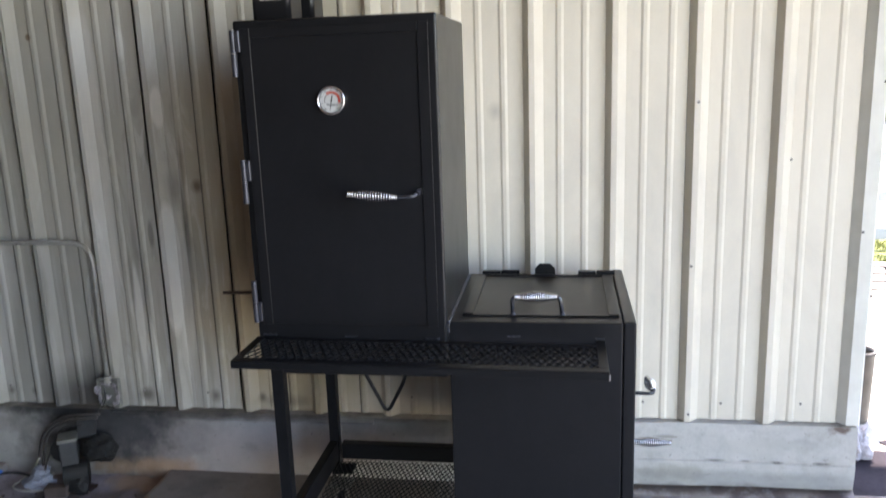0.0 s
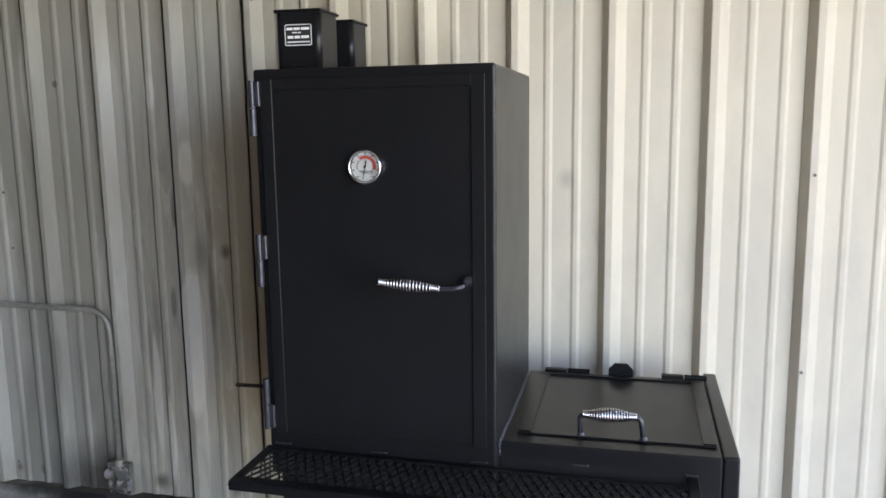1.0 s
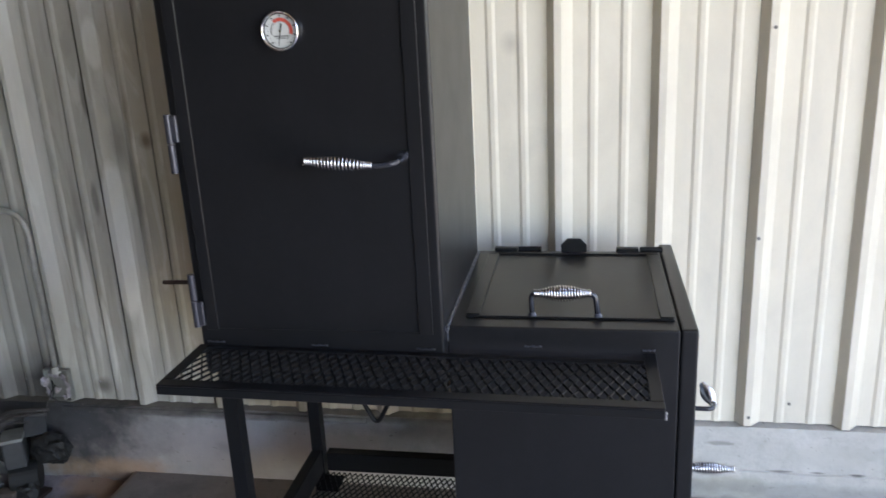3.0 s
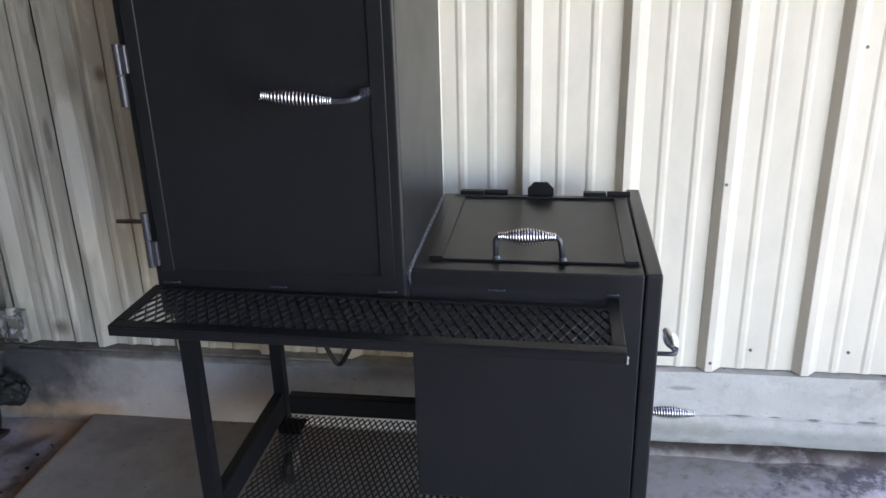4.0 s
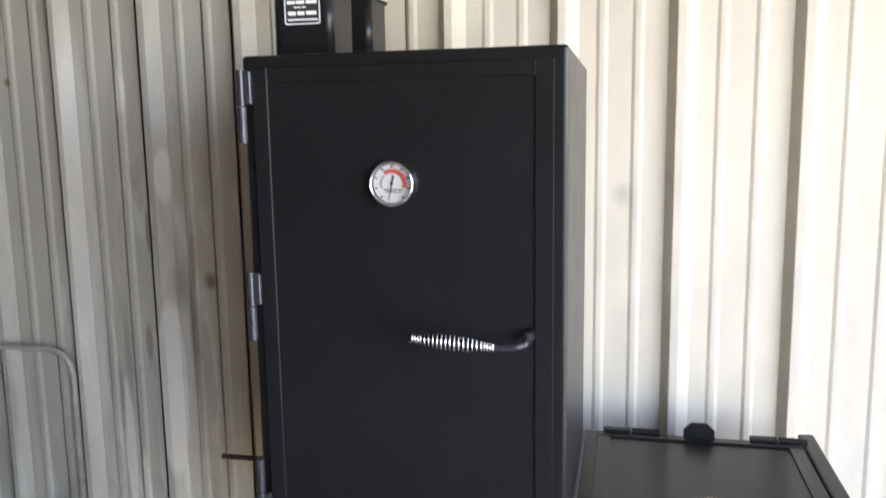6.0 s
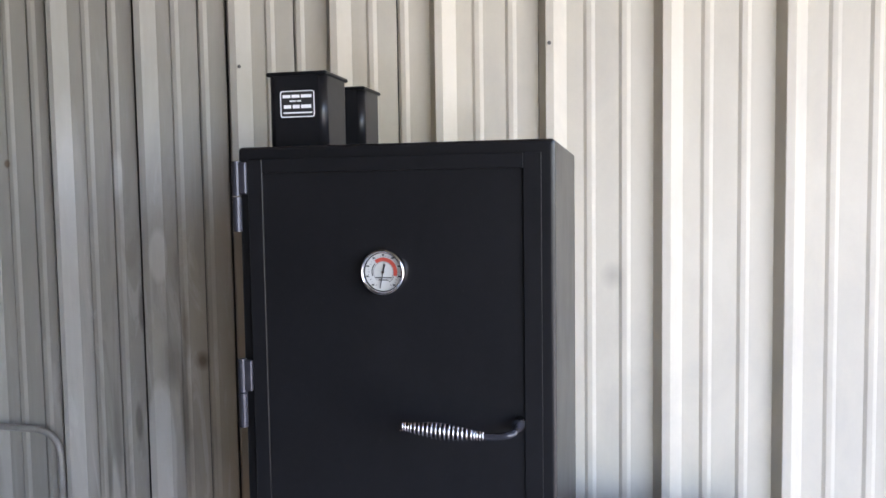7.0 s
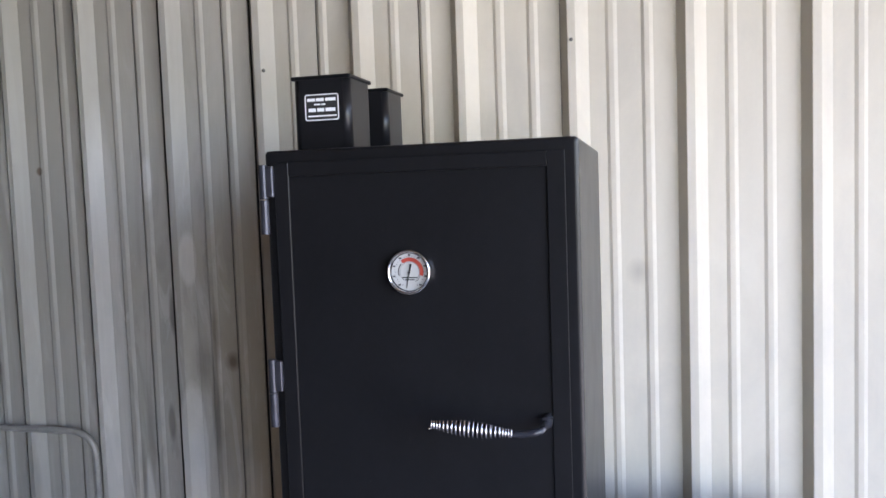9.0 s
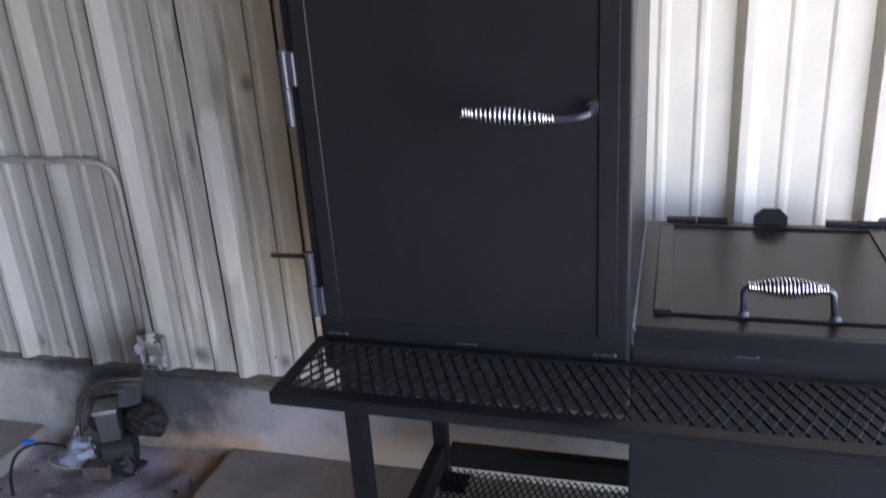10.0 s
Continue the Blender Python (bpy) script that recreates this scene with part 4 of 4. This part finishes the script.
def expanded(bm, x0, x1, y0, y1, z, swd, lwd, width, thick, lift):
    """Raised expanded metal: strands zigzag between bonds, tilted like the real sheet."""
    n = int(round((x1 - x0) / swd))
    sw = (x1 - x0) / n
    m = max(1, int(round((y1 - y0) / (lwd / 2))))
    lh = (y1 - y0) / m
    hw = width / 2
    for j in range(m):
        for i in range(n + 1):
            for sgn in (1, -1):
                a = x0 + (i + (0.5 if j % 2 else 0.0)) * sw
                b = a + sgn * sw / 2
                if not (x0 - 1e-6 <= a <= x1 + 1e-6 and x0 - 1e-6 <= b <= x1 + 1e-6):
                    continue
                ya, yb = y0 + j * lh, y0 + (j + 1) * lh
                # each strand is a slim bar that leans over, as in raised sheet
                p0, p1 = Vector((a, ya, z)), Vector((b, yb, z))
                h = Vector((yb - ya, a - b, 0.0)).normalized()
                lean, rise = (0.08, 0.997) if sgn > 0 else (0.45, 0.893)
                wv = (h * -lean * sgn + Vector((0, 0, rise))) * hw
                tv = (h * rise * sgn + Vector((0, 0, lean))) * thick / 2
                corner = [[bm.verts.new(c - wv - tv), bm.verts.new(c + wv - tv), bm.verts.new(c + wv + tv), bm.verts.new(c - wv + tv)] for c in (p0, p1)]
                p, q = corner
                for k in range(4):
                    bm.faces.new((p[k], p[(k + 1) % 4], q[(k + 1) % 4], q[k]))


SHX0, SHX1, SHY0, SHY1 = -0.697, 0.373, 2.366, 2.612
shelf_tilt = Matrix.Translation((-0.16, 2.5, 0.915)) @ Matrix.Rotation(radians(0.6), 4, "Y") @ Matrix.Translation((0.16, -2.5, -0.915))


def tilted(bm):
    bmesh.ops.transform(bm, matrix=shelf_tilt, verts=bm.verts)
    return bm


ZS = 0.915
bm = B()
box(bm, SHX0, SHX1, SHY0, SHY0 + 0.030, ZS - 0.004, ZS, 0.0012, 1)
box(bm, SHX0, SHX1, SHY0, SHY0 + 0.004, ZS - 0.024, ZS - 0.0042, 0.001, 1)
shelf = part("shelf", tilted(bm), M_BLACK2, smoker, "black angle-iron shelf with mesh top")
for x0, x1, xa, y1 in ((SHX0, SHX0 + 0.026, SHX0, CY0 - 0.002), (SHX1 - 0.026, SHX1, SHX1 - 0.004, FY0 - 0.001)):
    bm = B()
    box(bm, x0, x1, SHY0 + 0.0303, y1, ZS - 0.004, ZS, 0.0012, 1)
    box(bm, xa, xa + 0.004, SHY0 + 0.0043, y1, ZS - 0.024, ZS - 0.0042, 0.001, 1)
    part("side_angle", tilted(bm), M_BLACK2, shelf)
part("rear_bar", tilted(box(B(), SHX0 + 0.0263, SHX1 - 0.0263, CY0 - 0.022, CY0 - 0.002, ZS - 0.004, ZS, 0.0012, 1)), M_BLACK2, shelf)
bm = B()
expanded(bm, SHX0 + 0.022, SHX1 - 0.022, SHY0 + 0.026, CY0 - 0.016, ZS - 0.006, 0.0240, 0.0500, 0.0046, 0.0026, 0.0)
tagged(part("expanded_metal", tilted(bm), M_MESH, shelf, "diamond expanded metal"), kind="stuff")
for x, w in ((-0.655, 0.022), (-0.396, 0.020), (-0.142, 0.022)):
    bm = sweep(B(), [(x - w + 2 * w * i / 8, CY0 - 0.002, 0.9225 - 0.0105 * (x + 0.16) + 0.0008 * math.sin(i * 2.0)) for i in range(9)], [0.0021 + 0.0007 * math.sin(i * 1.9) for i in range(9)], 7)
    part("weld_bead", bm, M_WELD, shelf)
for x, w in ((0.101, 0.020), (0.358, 0.014)):
    bm = sweep(B(), [(x - w + 2 * w * i / 8, FY0 - 0.001, 0.9215 - 0.0105 * (x + 0.16) + 0.0008 * math.sin(i * 2.0)) for i in range(9)], [0.0021 + 0.0007 * math.sin(i * 1.9) for i in range(9)], 7)
    part("weld_bead", bm, M_WELD, shelf)

for pts, r in (([(SHX1 + 0.001, SHY0 + 0.001, ZS - 0.008 - 0.004 * i) for i in range(5)], 0.0028),):
    part("weld_bead", tilted(sweep(B(), pts, [r * (1 + 0.25 * math.sin(i * 2.2)) for i in range(len(pts))], 7)), M_BEAD, shelf)

# legs, rails and base grate
LEG = 0.037
for x, y, z1 in ((-0.666, 2.590, CZ0), (-0.664, 3.134, CZ0), (0.088, 2.626, FZ0), (0.405, 2.626, FZ0), (0.088, 3.155, FZ0), (0.405, 3.155, FZ0)):
    part("leg", box(B(), x, x + LEG, y, y + LEG, 0.150, z1 + 0.003), M_BLACK2, smoker)
part("rail", box(B(), -0.628, -0.100, 2.592, 2.626, 0.794, CZ0 + 0.001, 0.003, 1), M_BLACK2, smoker)
part("rail", box(B(), -0.664, -0.630, 2.630, 3.133, 0.218, 0.300, 0.003, 1), M_BLACK2, smoker)
part("rail", box(B(), -0.620, 0.087, 3.139, 3.176, 0.218, 0.285, 0.003, 1), M_BLACK2, smoker)
part("rail", box(B(), -0.622, 0.087, 2.590, 2.627, 0.150, 0.206, 0.003, 1), M_BLACK2, smoker)
part("rail", box(B(), 0.091, 0.128, 2.670, 3.154, 0.150, 0.206, 0.003, 1), M_BLACK2, smoker)
bm = B()
expanded(bm, -0.626, 0.100, 2.60, 3.142, 0.212, 0.0186, 0.040, 0.0042, 0.0022, 0.0)
tagged(part("expanded_metal", bm, M_MESH, smoker, "diamond expanded metal base grate"), kind="stuff")

part("corner_plate", box(B(), -0.629, -0.560, 3.055, 3.138, 0.198, 0.2045, 0.001, 1), M_BLACK2, smoker)


def caster(x, y, parent):
    bm = B()
    box(bm, x - 0.045, x + 0.045, y - 0.04, y + 0.04, 0.1425, 0.1495, 0.001, 1)
    box(bm, x - 0.022, x - 0.018, y - 0.030, y + 0.022, 0.045, 0.142, 0.001, 1)
    box(bm, x + 0.018, x + 0.022, y - 0.030, y + 0.022, 0.045, 0.142, 0.001, 1)
    ob = part("caster", bm, M_CONDUIT, parent, "zinc swivel caster with a black wheel")
    bm = lathe(B(), [(0.012, -0.015), (0.046, -0.015), (0.052, -0.010), (0.053, 0.0), (0.052, 0.010), (0.046, 0.015), (0.012, 0.015)], (x, y - 0.006, 0.053), (1, 0, 0), 28)
    part("wheel", bm, M_RUBBER, ob)
    bm = B()
    cyl(bm, (x - 0.027, y - 0.006, 0.053), (x + 0.027, y - 0.006, 0.053), 0.007, 12)
    part("axle", bm, M_SCREW, ob)


for x, y in ((-0.615, 2.64), (-0.612, 3.085), (0.40, 2.66), (0.40, 3.14)):
    caster(x, y, smoker)

# drain loop hanging under the cabinet
pts = rounded([(-0.445, 2.95, 0.845), (-0.470, 2.95, 0.69), (-0.381, 2.95, 0.505), (-0.310, 2.95, 0.640), (-0.285, 2.95, 0.845)], 0.035, 7)
part("drain_loop", sweep(B(), pts, 0.0068, 12), M_BLACK2, smoker, "black bent drain rod")

# ---- things along the wall ----
conduit = thing("conduit", (-1.74, 3.37, 0.30), "weathered steel conduit bent down into a broken box", "conduit")
path = rounded([(-5.9, 3.380, 1.075), (-2.16, 3.380, 1.050), (-1.735, 3.380, 1.047), (-1.738, 3.380, 0.43)], 0.10, 10)
part("pipe", sweep(B(), path, 0.0104, 14), M_CONDUIT, conduit)
for x in (-2.95, -4.2):
    bm = B()
    box(bm, x - 0.012, x + 0.012, 3.367, FRONT + 0.001, 1.02, 1.09, 0.003, 1)
    part("clamp", bm, M_CONDUIT, conduit)
part("coupling", cyl(B(), (-1.738, 3.380, 0.445), (-1.738, 3.380, 0.418), 0.016, 14), M_CONDUIT, conduit)
# open broken outlet box
BX0, BX1, BZ0, BZ1 = -1.790, -1.690, 0.305, 0.432
bm = B()
box(bm, BX0, BX1, FRONT - 0.004, FRONT - 0.0005, BZ0, BZ1, 0.001, 1)
for x0, x1, z0, z1 in ((BX0, BX0 + 0.004, BZ0, BZ1), (BX1 - 0.004, BX1, BZ0, BZ1), (BX0 + 0.0042, BX1 - 0.0042, BZ1 - 0.004, BZ1), (BX0 + 0.0042, BX1 - 0.0042, BZ0, BZ0 + 0.004)):
    box(bm, x0, x1, 3.372, FRONT - 0.0042, z0, z1, 0.001, 1)
outlet = part("outlet_box", bm, M_LIGHTBOX, conduit, "open broken outlet box")
rnd = random.Random(12)
for cx, cz, w, h, rot in ((-1.783, 0.385, 0.030, 0.055, 10), (-1.774, 0.338, 0.022, 0.060, -6), (-1.703, 0.395, 0.026, 0.050, -14), (-1.694, 0.345, 0.022, 0.065, 7), (-1.742, 0.412, 0.050, 0.020, 5), (-1.735, 0.352, 0.020, 0.034, 30), (-1.715, 0.322, 0.036, 0.018, -20)):
    b2 = B()
    ring_pts = []
    for k in range(9):
        a = 2 * math.pi * k / 9
        q = rnd.uniform(0.62, 1.12)
        ring_pts.append((math.cos(a) * w / 2 * q * 1.15, rnd.uniform(-0.006, 0.006), math.sin(a) * h / 2 * q * 1.15))
    f0 = [b2.verts.new(p) for p in ring_pts]
    f1 = [b2.verts.new((p[0], p[1] + 0.0022, p[2])) for p in ring_pts]
    c0v, c1v = b2.verts.new((0, -0.004, 0)), b2.verts.new((0, 0.0, 0))
    for k in range(9):
        m_ = (k + 1) % 9
        b2.faces.new((f0[k], f0[m_], c0v))
        b2.faces.new((f1[m_], f1[k], c1v))
        b2.faces.new((f0[m_], f0[k], f1[k], f1[m_]))
    m = Matrix.Translation((cx, 3.366 + 0.05 * (cx + 1.742), cz)) @ Matrix.Rotation(radians(rot), 4, "Y") @ Matrix.Rotation(radians(rot * 1.7), 4, "Z")
    bmesh.ops.transform(b2, matrix=m, verts=b2.verts)
    part("torn_flap", b2, M_PINK, outlet, "torn pale plastic")
for a, b, c in (((-1.745, 3.355, 0.40), (-1.73, 3.335, 0.36), (-1.755, 3.345, 0.32)), ((-1.735, 3.355, 0.38), (-1.75, 3.33, 0.345), (-1.72, 3.345, 0.315)), ((-1.765, 3.35, 0.335), (-1.775, 3.335, 0.30), (-1.785, 3.335, 0.26))):
    part("loose_wire", sweep(B(), rounded([a, b, c], 0.012, 4), 0.0024, 6), M_INK, outlet)

# ---- junk in the pit ----


def lump(bm, centre, size, seed, rough=0.25, sub=2):
    """A crumpled, faceted lump."""
    g = bmesh.ops.create_icosphere(bm, subdivisions=sub, radius=1.0)
    for v in g["verts"]:
        k = 1 + rough * noise.noise(v.co * 1.7 + Vector((seed, 0, 0))) + rough * 0.5 * noise.noise(v.co * 4.1 + Vector((0, seed, 0)))
        v.co = Vector((v.co.x * size[0] * k, v.co.y * size[1] * k, v.co.z * size[2] * k)) + Vector(centre)
    return bm


def placed(bm, at, rz=0.0, rx=0.0, ry=0.0):
    bmesh.ops.transform(bm, matrix=pose(*at, rx, ry, rz), verts=bm.verts)
    return bm


pump = thing("pump_motor", (-1.86, 3.28, -0.05), "old grey pump motor in a boxy housing, sooty", "motor")
part("housing", placed(box(B(), -0.037, 0.037, -0.046, 0.046, 0.0, 0.108, 0.006, 2), (-1.905, 3.285, 0.080), 30), M_GREYBOX, pump)
part("top_cover", placed(box(B(), -0.041, 0.041, -0.050, 0.050, 0.0, 0.014, 0.004, 2), (-1.905, 3.285, 0.1885), 30), M_LIGHTBOX, pump, "pale grey cover")
part("side_flap", placed(box(B(), -0.040, 0.040, -0.006, 0.006, 0.0, 0.085, 0.003, 1), (-1.838, 3.325, 0.180), 30, -46), M_GREYBOX, pump, "bent grey flap")
bm = B()
cyl(bm, (-1.94, 3.300, 0.125), (-1.965, 3.360, 0.125), 0.058, 24)
cyl(bm, (-1.935, 3.270, 0.022), (-1.845, 3.318, 0.022), 0.058, 24)
part("motor_body", bm, M_RUBBER, pump, "black round motor body")
part("foot", placed(box(B(), -0.065, 0.065, -0.045, 0.045, -0.065, -0.050, 0.003, 1), (-1.89, 3.295, 0.0), -6), M_RUST, pump)
solid("plastic_bag", lump(B(), (-1.785, 3.325, 0.128), (0.080, 0.050, 0.060), 3.3, 0.24, 4), M_RUBBER, "crumpled black plastic bag against the motor", "bag")
solid("brick", placed(box(B(), -0.05, 0.05, -0.028, 0.028, 0.0, 0.05, 0.004, 1), (-1.945, 3.225, -0.055), 10), M_BRICK, "chipped dark brick lying in the dirt", "brick")
solid("rubble_chunk", lump(B(), (-1.862, 3.255, -0.020), (0.042, 0.036, 0.040), 7.1, 0.4, 3), M_RUBBER, "sooty black chunk of rubble in the dirt", "rubble")
solid("rag", lump(B(), (-2.055, 3.262, -0.012), (0.070, 0.044, 0.034), 11.7, 0.32, 4), M_RAG, "crumpled grey-violet cloth rag in the dirt", "rag")
part_rag = lump(B(), (-2.06, 3.285, 0.026), (0.040, 0.034, 0.022), 15.2, 0.32, 4)
solid("rag", part_rag, M_RAG, "small bunched grey cloth rag", "rag")
# cables from the outlet box down to the motor
for i, pts in enumerate((
        [(-1.78, 3.33, 0.27), (-1.93, 3.33, 0.255), (-2.03, 3.325, 0.20), (-2.06, 3.31, 0.05), (-2.04, 3.27, -0.03)],
        [(-1.77, 3.335, 0.285), (-1.95, 3.335, 0.27), (-2.055, 3.33, 0.19), (-2.085, 3.32, 0.07), (-2.06, 3.28, -0.04)],
        [(-1.84, 3.31, 0.245), (-1.95, 3.31, 0.235), (-2.0, 3.30, 0.13), (-2.035, 3.28, 0.04), (-2.03, 3.25, -0.035)])):
    solid("cable", sweep(B(), rounded(pts, 0.055, 5), 0.0065 if i < 2 else 0.005, 8), M_CABLE, "dusty brown-black cable looping from the box to the dirt", "cable", "cables")
solid("cable", sweep(B(), rounded([(-2.10, 3.28, 0.0), (-2.15, 3.27, 0.022), (-2.225, 3.250, 0.030), (-2.275, 3.21, 0.012), (-2.24, 3.13, -0.02), (-2.17, 3.06, -0.048)], 0.04, 5), 0.0056, 8), M_RUBBER, "thick black cable end in the dirt", "cable", "cables")
solid("connector", cyl(B(), (-2.225, 3.250, 0.030), (-2.268, 3.243, 0.032), 0.0110, 12), M_BLUE, "blue plastic connector on a black cable", "connector")
ringpts = [(-2.085 + 0.100 * math.cos(a), 3.265 + 0.05 * math.sin(a), -0.035 + 0.05 * max(0, math.sin(a + 0.4))) for a in (0.6 + 5.4 * i / 30 for i in range(31))]
solid("wire_loop", sweep(B(), ringpts + [(-1.985, 3.225, -0.045), (-1.940, 3.235, -0.047)], 0.0030, 7), M_WIRE, "pale insulated wire loop on the dirt", "wire")
solid("pipe_stub", cyl(B(), (-2.120, 3.315, 0.01), (-2.075, 3.312, 0.075), 0.0055, 10), M_WIRE, "thin pale pipe stub sticking up", "pipe")
rnd = random.Random(5)
for i in range(28):
    x, y = rnd.uniform(-2.27, -1.58), rnd.uniform(2.9, 3.3)
    s_ = rnd.uniform(0.003, 0.0095)
    solid("pebble", lump(B(), (x, y, -0.054), (s_, s_ * 0.8, s_ * 0.7), i * 2.3, 0.4, 1), M_WIRE if i % 3 == 0 else M_BRICK, "pale chip lying in the dirt" if i % 3 == 0 else "dark pebble lying in the dirt", "pebble", "pebbles in the pit")

# ---- beyond the open end ----
bm = lathe(B(), [(0.001, 0.0), (0.062, 0.0), (0.066, 0.01), (0.074, 0.34), (0.079, 0.345), (0.079, 0.358), (0.070, 0.358), (0.068, 0.34), (0.058, 0.02), (0.001, 0.02)], (1.640, 4.18, -0.012), (0, 0, 1), 28)
solid("bucket", bm, plain("galvanised_bucket", (0.075, 0.07, 0.064), 0.6, 0.0, 0.6, 9.0, 0.15, 0.2), "weathered grey metal bucket on the apron", "bucket")
solid("rag", lump(B(), (1.520, 3.78, 0.045), (0.046, 0.05, 0.085), 21.0, 0.6, 4), plain("washed_cotton", (0.42, 0.40, 0.43), 0.9, 0, 0.5, 40.0, 0.6), "crumpled white cloth at the wall end", "rag")

fence = thing("board_fence", (4.0, 8.0, -0.145), "white painted board fence along the lawn", "fence")
for i in range(10):
    x = -2.0 + i * 2.2
    part("post", box(B(), x - 0.06, x + 0.06, 8.00, 8.12, -0.2, 0.92, 0.006, 1), M_FENCE, fence)
for z in (0.114, 0.459, 0.812):
    part("board", box(B(), -2.1, 18.0, 7.97, 7.998, z - 0.055, z + 0.055, 0.003, 1), M_FENCE, fence)

rnd = random.Random(77)
verts, faces = [], []
for _ in range(5200):
    c = Vector((rnd.uniform(2.5, 4.9), rnd.uniform(7.41, 8.5), -0.034))
    a, h = rnd.uniform(0, 6.28), rnd.uniform(0.015, 0.035) * (1.2 + noise.noise(c * 3.0))
    w = Vector((math.cos(a), math.sin(a), 0)) * 0.006
    tip = c + Vector((rnd.gauss(0, 0.02), rnd.gauss(0, 0.02), h))
    i = len(verts)
    verts += [tuple(c - w), tuple(c + w), tuple(tip)]
    faces.append((i, i + 1, i + 2))
me = bpy.data.meshes.new("grass_blades")
me.from_pydata(verts, [], faces)
me.materials.append(M_GRASS)
tagged(new("grass_blades", me), "short sunny grass along the fence foot", "grass", kind="stuff")
# shadow lines on the apron, made as dark bars lying flat
lattice = thing("shadow_lines", (3.2, 6.8, -0.012), "shadow lines on the apron, laid as dark bars", "panel")
for i in range(9):
    part("bar", cyl(B(), (2.45 + 0.19 * i, 6.30, -0.001), (2.05 + 0.19 * i + 0.62, 7.18, -0.001), 0.011, 6), M_RUBBER, lattice)
for i in range(4):
    part("bar", cyl(B(), (2.40, 6.42 + 0.24 * i, 0.019), (4.30, 6.30 + 0.24 * i, 0.019), 0.011, 6), M_RUBBER, lattice)


def tree(x, y, h, spread, seed):
    ob = thing("tree", (x, y, -0.145), "leafy green tree beyond the fence", "tree", "trees")
    rnd = random.Random(seed)
    bm = sweep(B(), [(x + 0.15 * math.sin(i), y + 0.1 * math.cos(i * 1.3), -0.2 + h * 0.75 * i / 8) for i in range(9)], [0.26 * (1 - i / 10) for i in range(9)], 10)
    tips = []
    for k in range(14):
        z0 = h * rnd.uniform(0.22, 0.62)
        a = rnd.uniform(0, 6.28)
        l = spread * rnd.uniform(0.55, 1.0)
        end = Vector((x + l * math.cos(a), y + l * math.sin(a), z0 + h * rnd.uniform(0.08, 0.33)))
        sweep(bm, [(x, y, z0), ((x + end.x) / 2, (y + end.y) / 2, (z0 + end.z) / 2 + 0.15), end], [0.09, 0.055, 0.02], 6)
        tips += [Vector((x, y, z0)).lerp(end, f) for f in (0.5, 0.75, 1.0)]
    tips += [Vector((x, y, h * f)) for f in (0.7, 0.8, 0.9)]
    part("trunk", bm, M_BARK, ob)
    verts, faces = [], []
    for tp in tips:
        for _ in range(110):
            c = tp + Vector((rnd.gauss(0, 0.42), rnd.gauss(0, 0.42), rnd.gauss(0, 0.34)))
            u = Vector((rnd.gauss(0, 1), rnd.gauss(0, 1), rnd.gauss(0, 0.7))).normalized()
            v = u.orthogonal().normalized()
            s = rnd.uniform(0.05, 0.10)
            i = len(verts)
            verts += [c - u * s, c + v * s * 0.45 + u * s * 0.1, c + u * s, c - v * s * 0.45 + u * s * 0.1]
            faces.append((i, i + 1, i + 2, i + 3))
    me = bpy.data.meshes.new("crown")
    me.from_pydata([tuple(v) for v in verts], [], faces)
    me.materials.append(M_LEAF)
    cr = new("crown", me)
    cr.parent = ob
    bpy.context.view_layer.update()
    cr.matrix_parent_inverse = ob.matrix_world.inverted()
    tagged(cr, kind="stuff")


tree(8.6, 27.5, 6.0, 2.4, 1)
tree(12.5, 29.0, 7.0, 2.8, 2)
tree(16.5, 28.5, 6.5, 2.6, 3)


def hedge(x0, x1, y, h, seed):
    """A clipped-loose row of bushes: stems and many small leaves."""
    ob = thing("hedge", ((x0 + x1) / 2, y, -0.145), "dense green hedge behind the fence", "hedge")
    rnd = random.Random(seed)
    bm = B()
    for i in range(int((x1 - x0) / 0.5)):
        x = x0 + 0.5 * i + rnd.uniform(-0.15, 0.15)
        for k in range(4):
            a = rnd.uniform(0, 6.28)
            sweep(bm, [(x, y, -0.2), (x + 0.2 * math.cos(a), y + 0.2 * math.sin(a), h * 0.4), (x + 0.45 * math.cos(a), y + 0.4 * math.sin(a), h * 0.85)], [0.03, 0.02, 0.008], 5)
    part("brushwood", bm, M_BARK, ob)
    verts, faces = [], []
    for i in range(int((x1 - x0) * 11000)):
        x = rnd.uniform(x0, x1)
        top = h * (0.86 + 0.16 * noise.noise(Vector((x * 1.4, seed, 0))))
        z = top * (1 - rnd.random() ** 1.6)
        c = Vector((x, y + rnd.gauss(0, 0.75), z - 0.1 + rnd.gauss(0, 0.05)))
        if noise.noise(c * 1.3) < -0.42:
            continue
        u = Vector((rnd.gauss(0, 1), rnd.gauss(0, 1), rnd.gauss(0, 0.7))).normalized()
        v = u.orthogonal().normalized()
        s = rnd.uniform(0.06, 0.13)
        k = len(verts)
        verts += [c - u * s, c + v * s * 0.45, c + u * s, c - v * s * 0.45]
        faces.append((k, k + 1, k + 2, k + 3))
    me = bpy.data.meshes.new("foliage")
    me.from_pydata([tuple(v) for v in verts], [], faces)
    me.materials.append(M_LEAF)
    fo = new("foliage", me)
    fo.parent = ob
    bpy.context.view_layer.update()
    fo.matrix_parent_inverse = ob.matrix_world.inverted()
    tagged(fo, kind="stuff")


hedge(7.6, 13.2, 25.2, 4.6, 4)
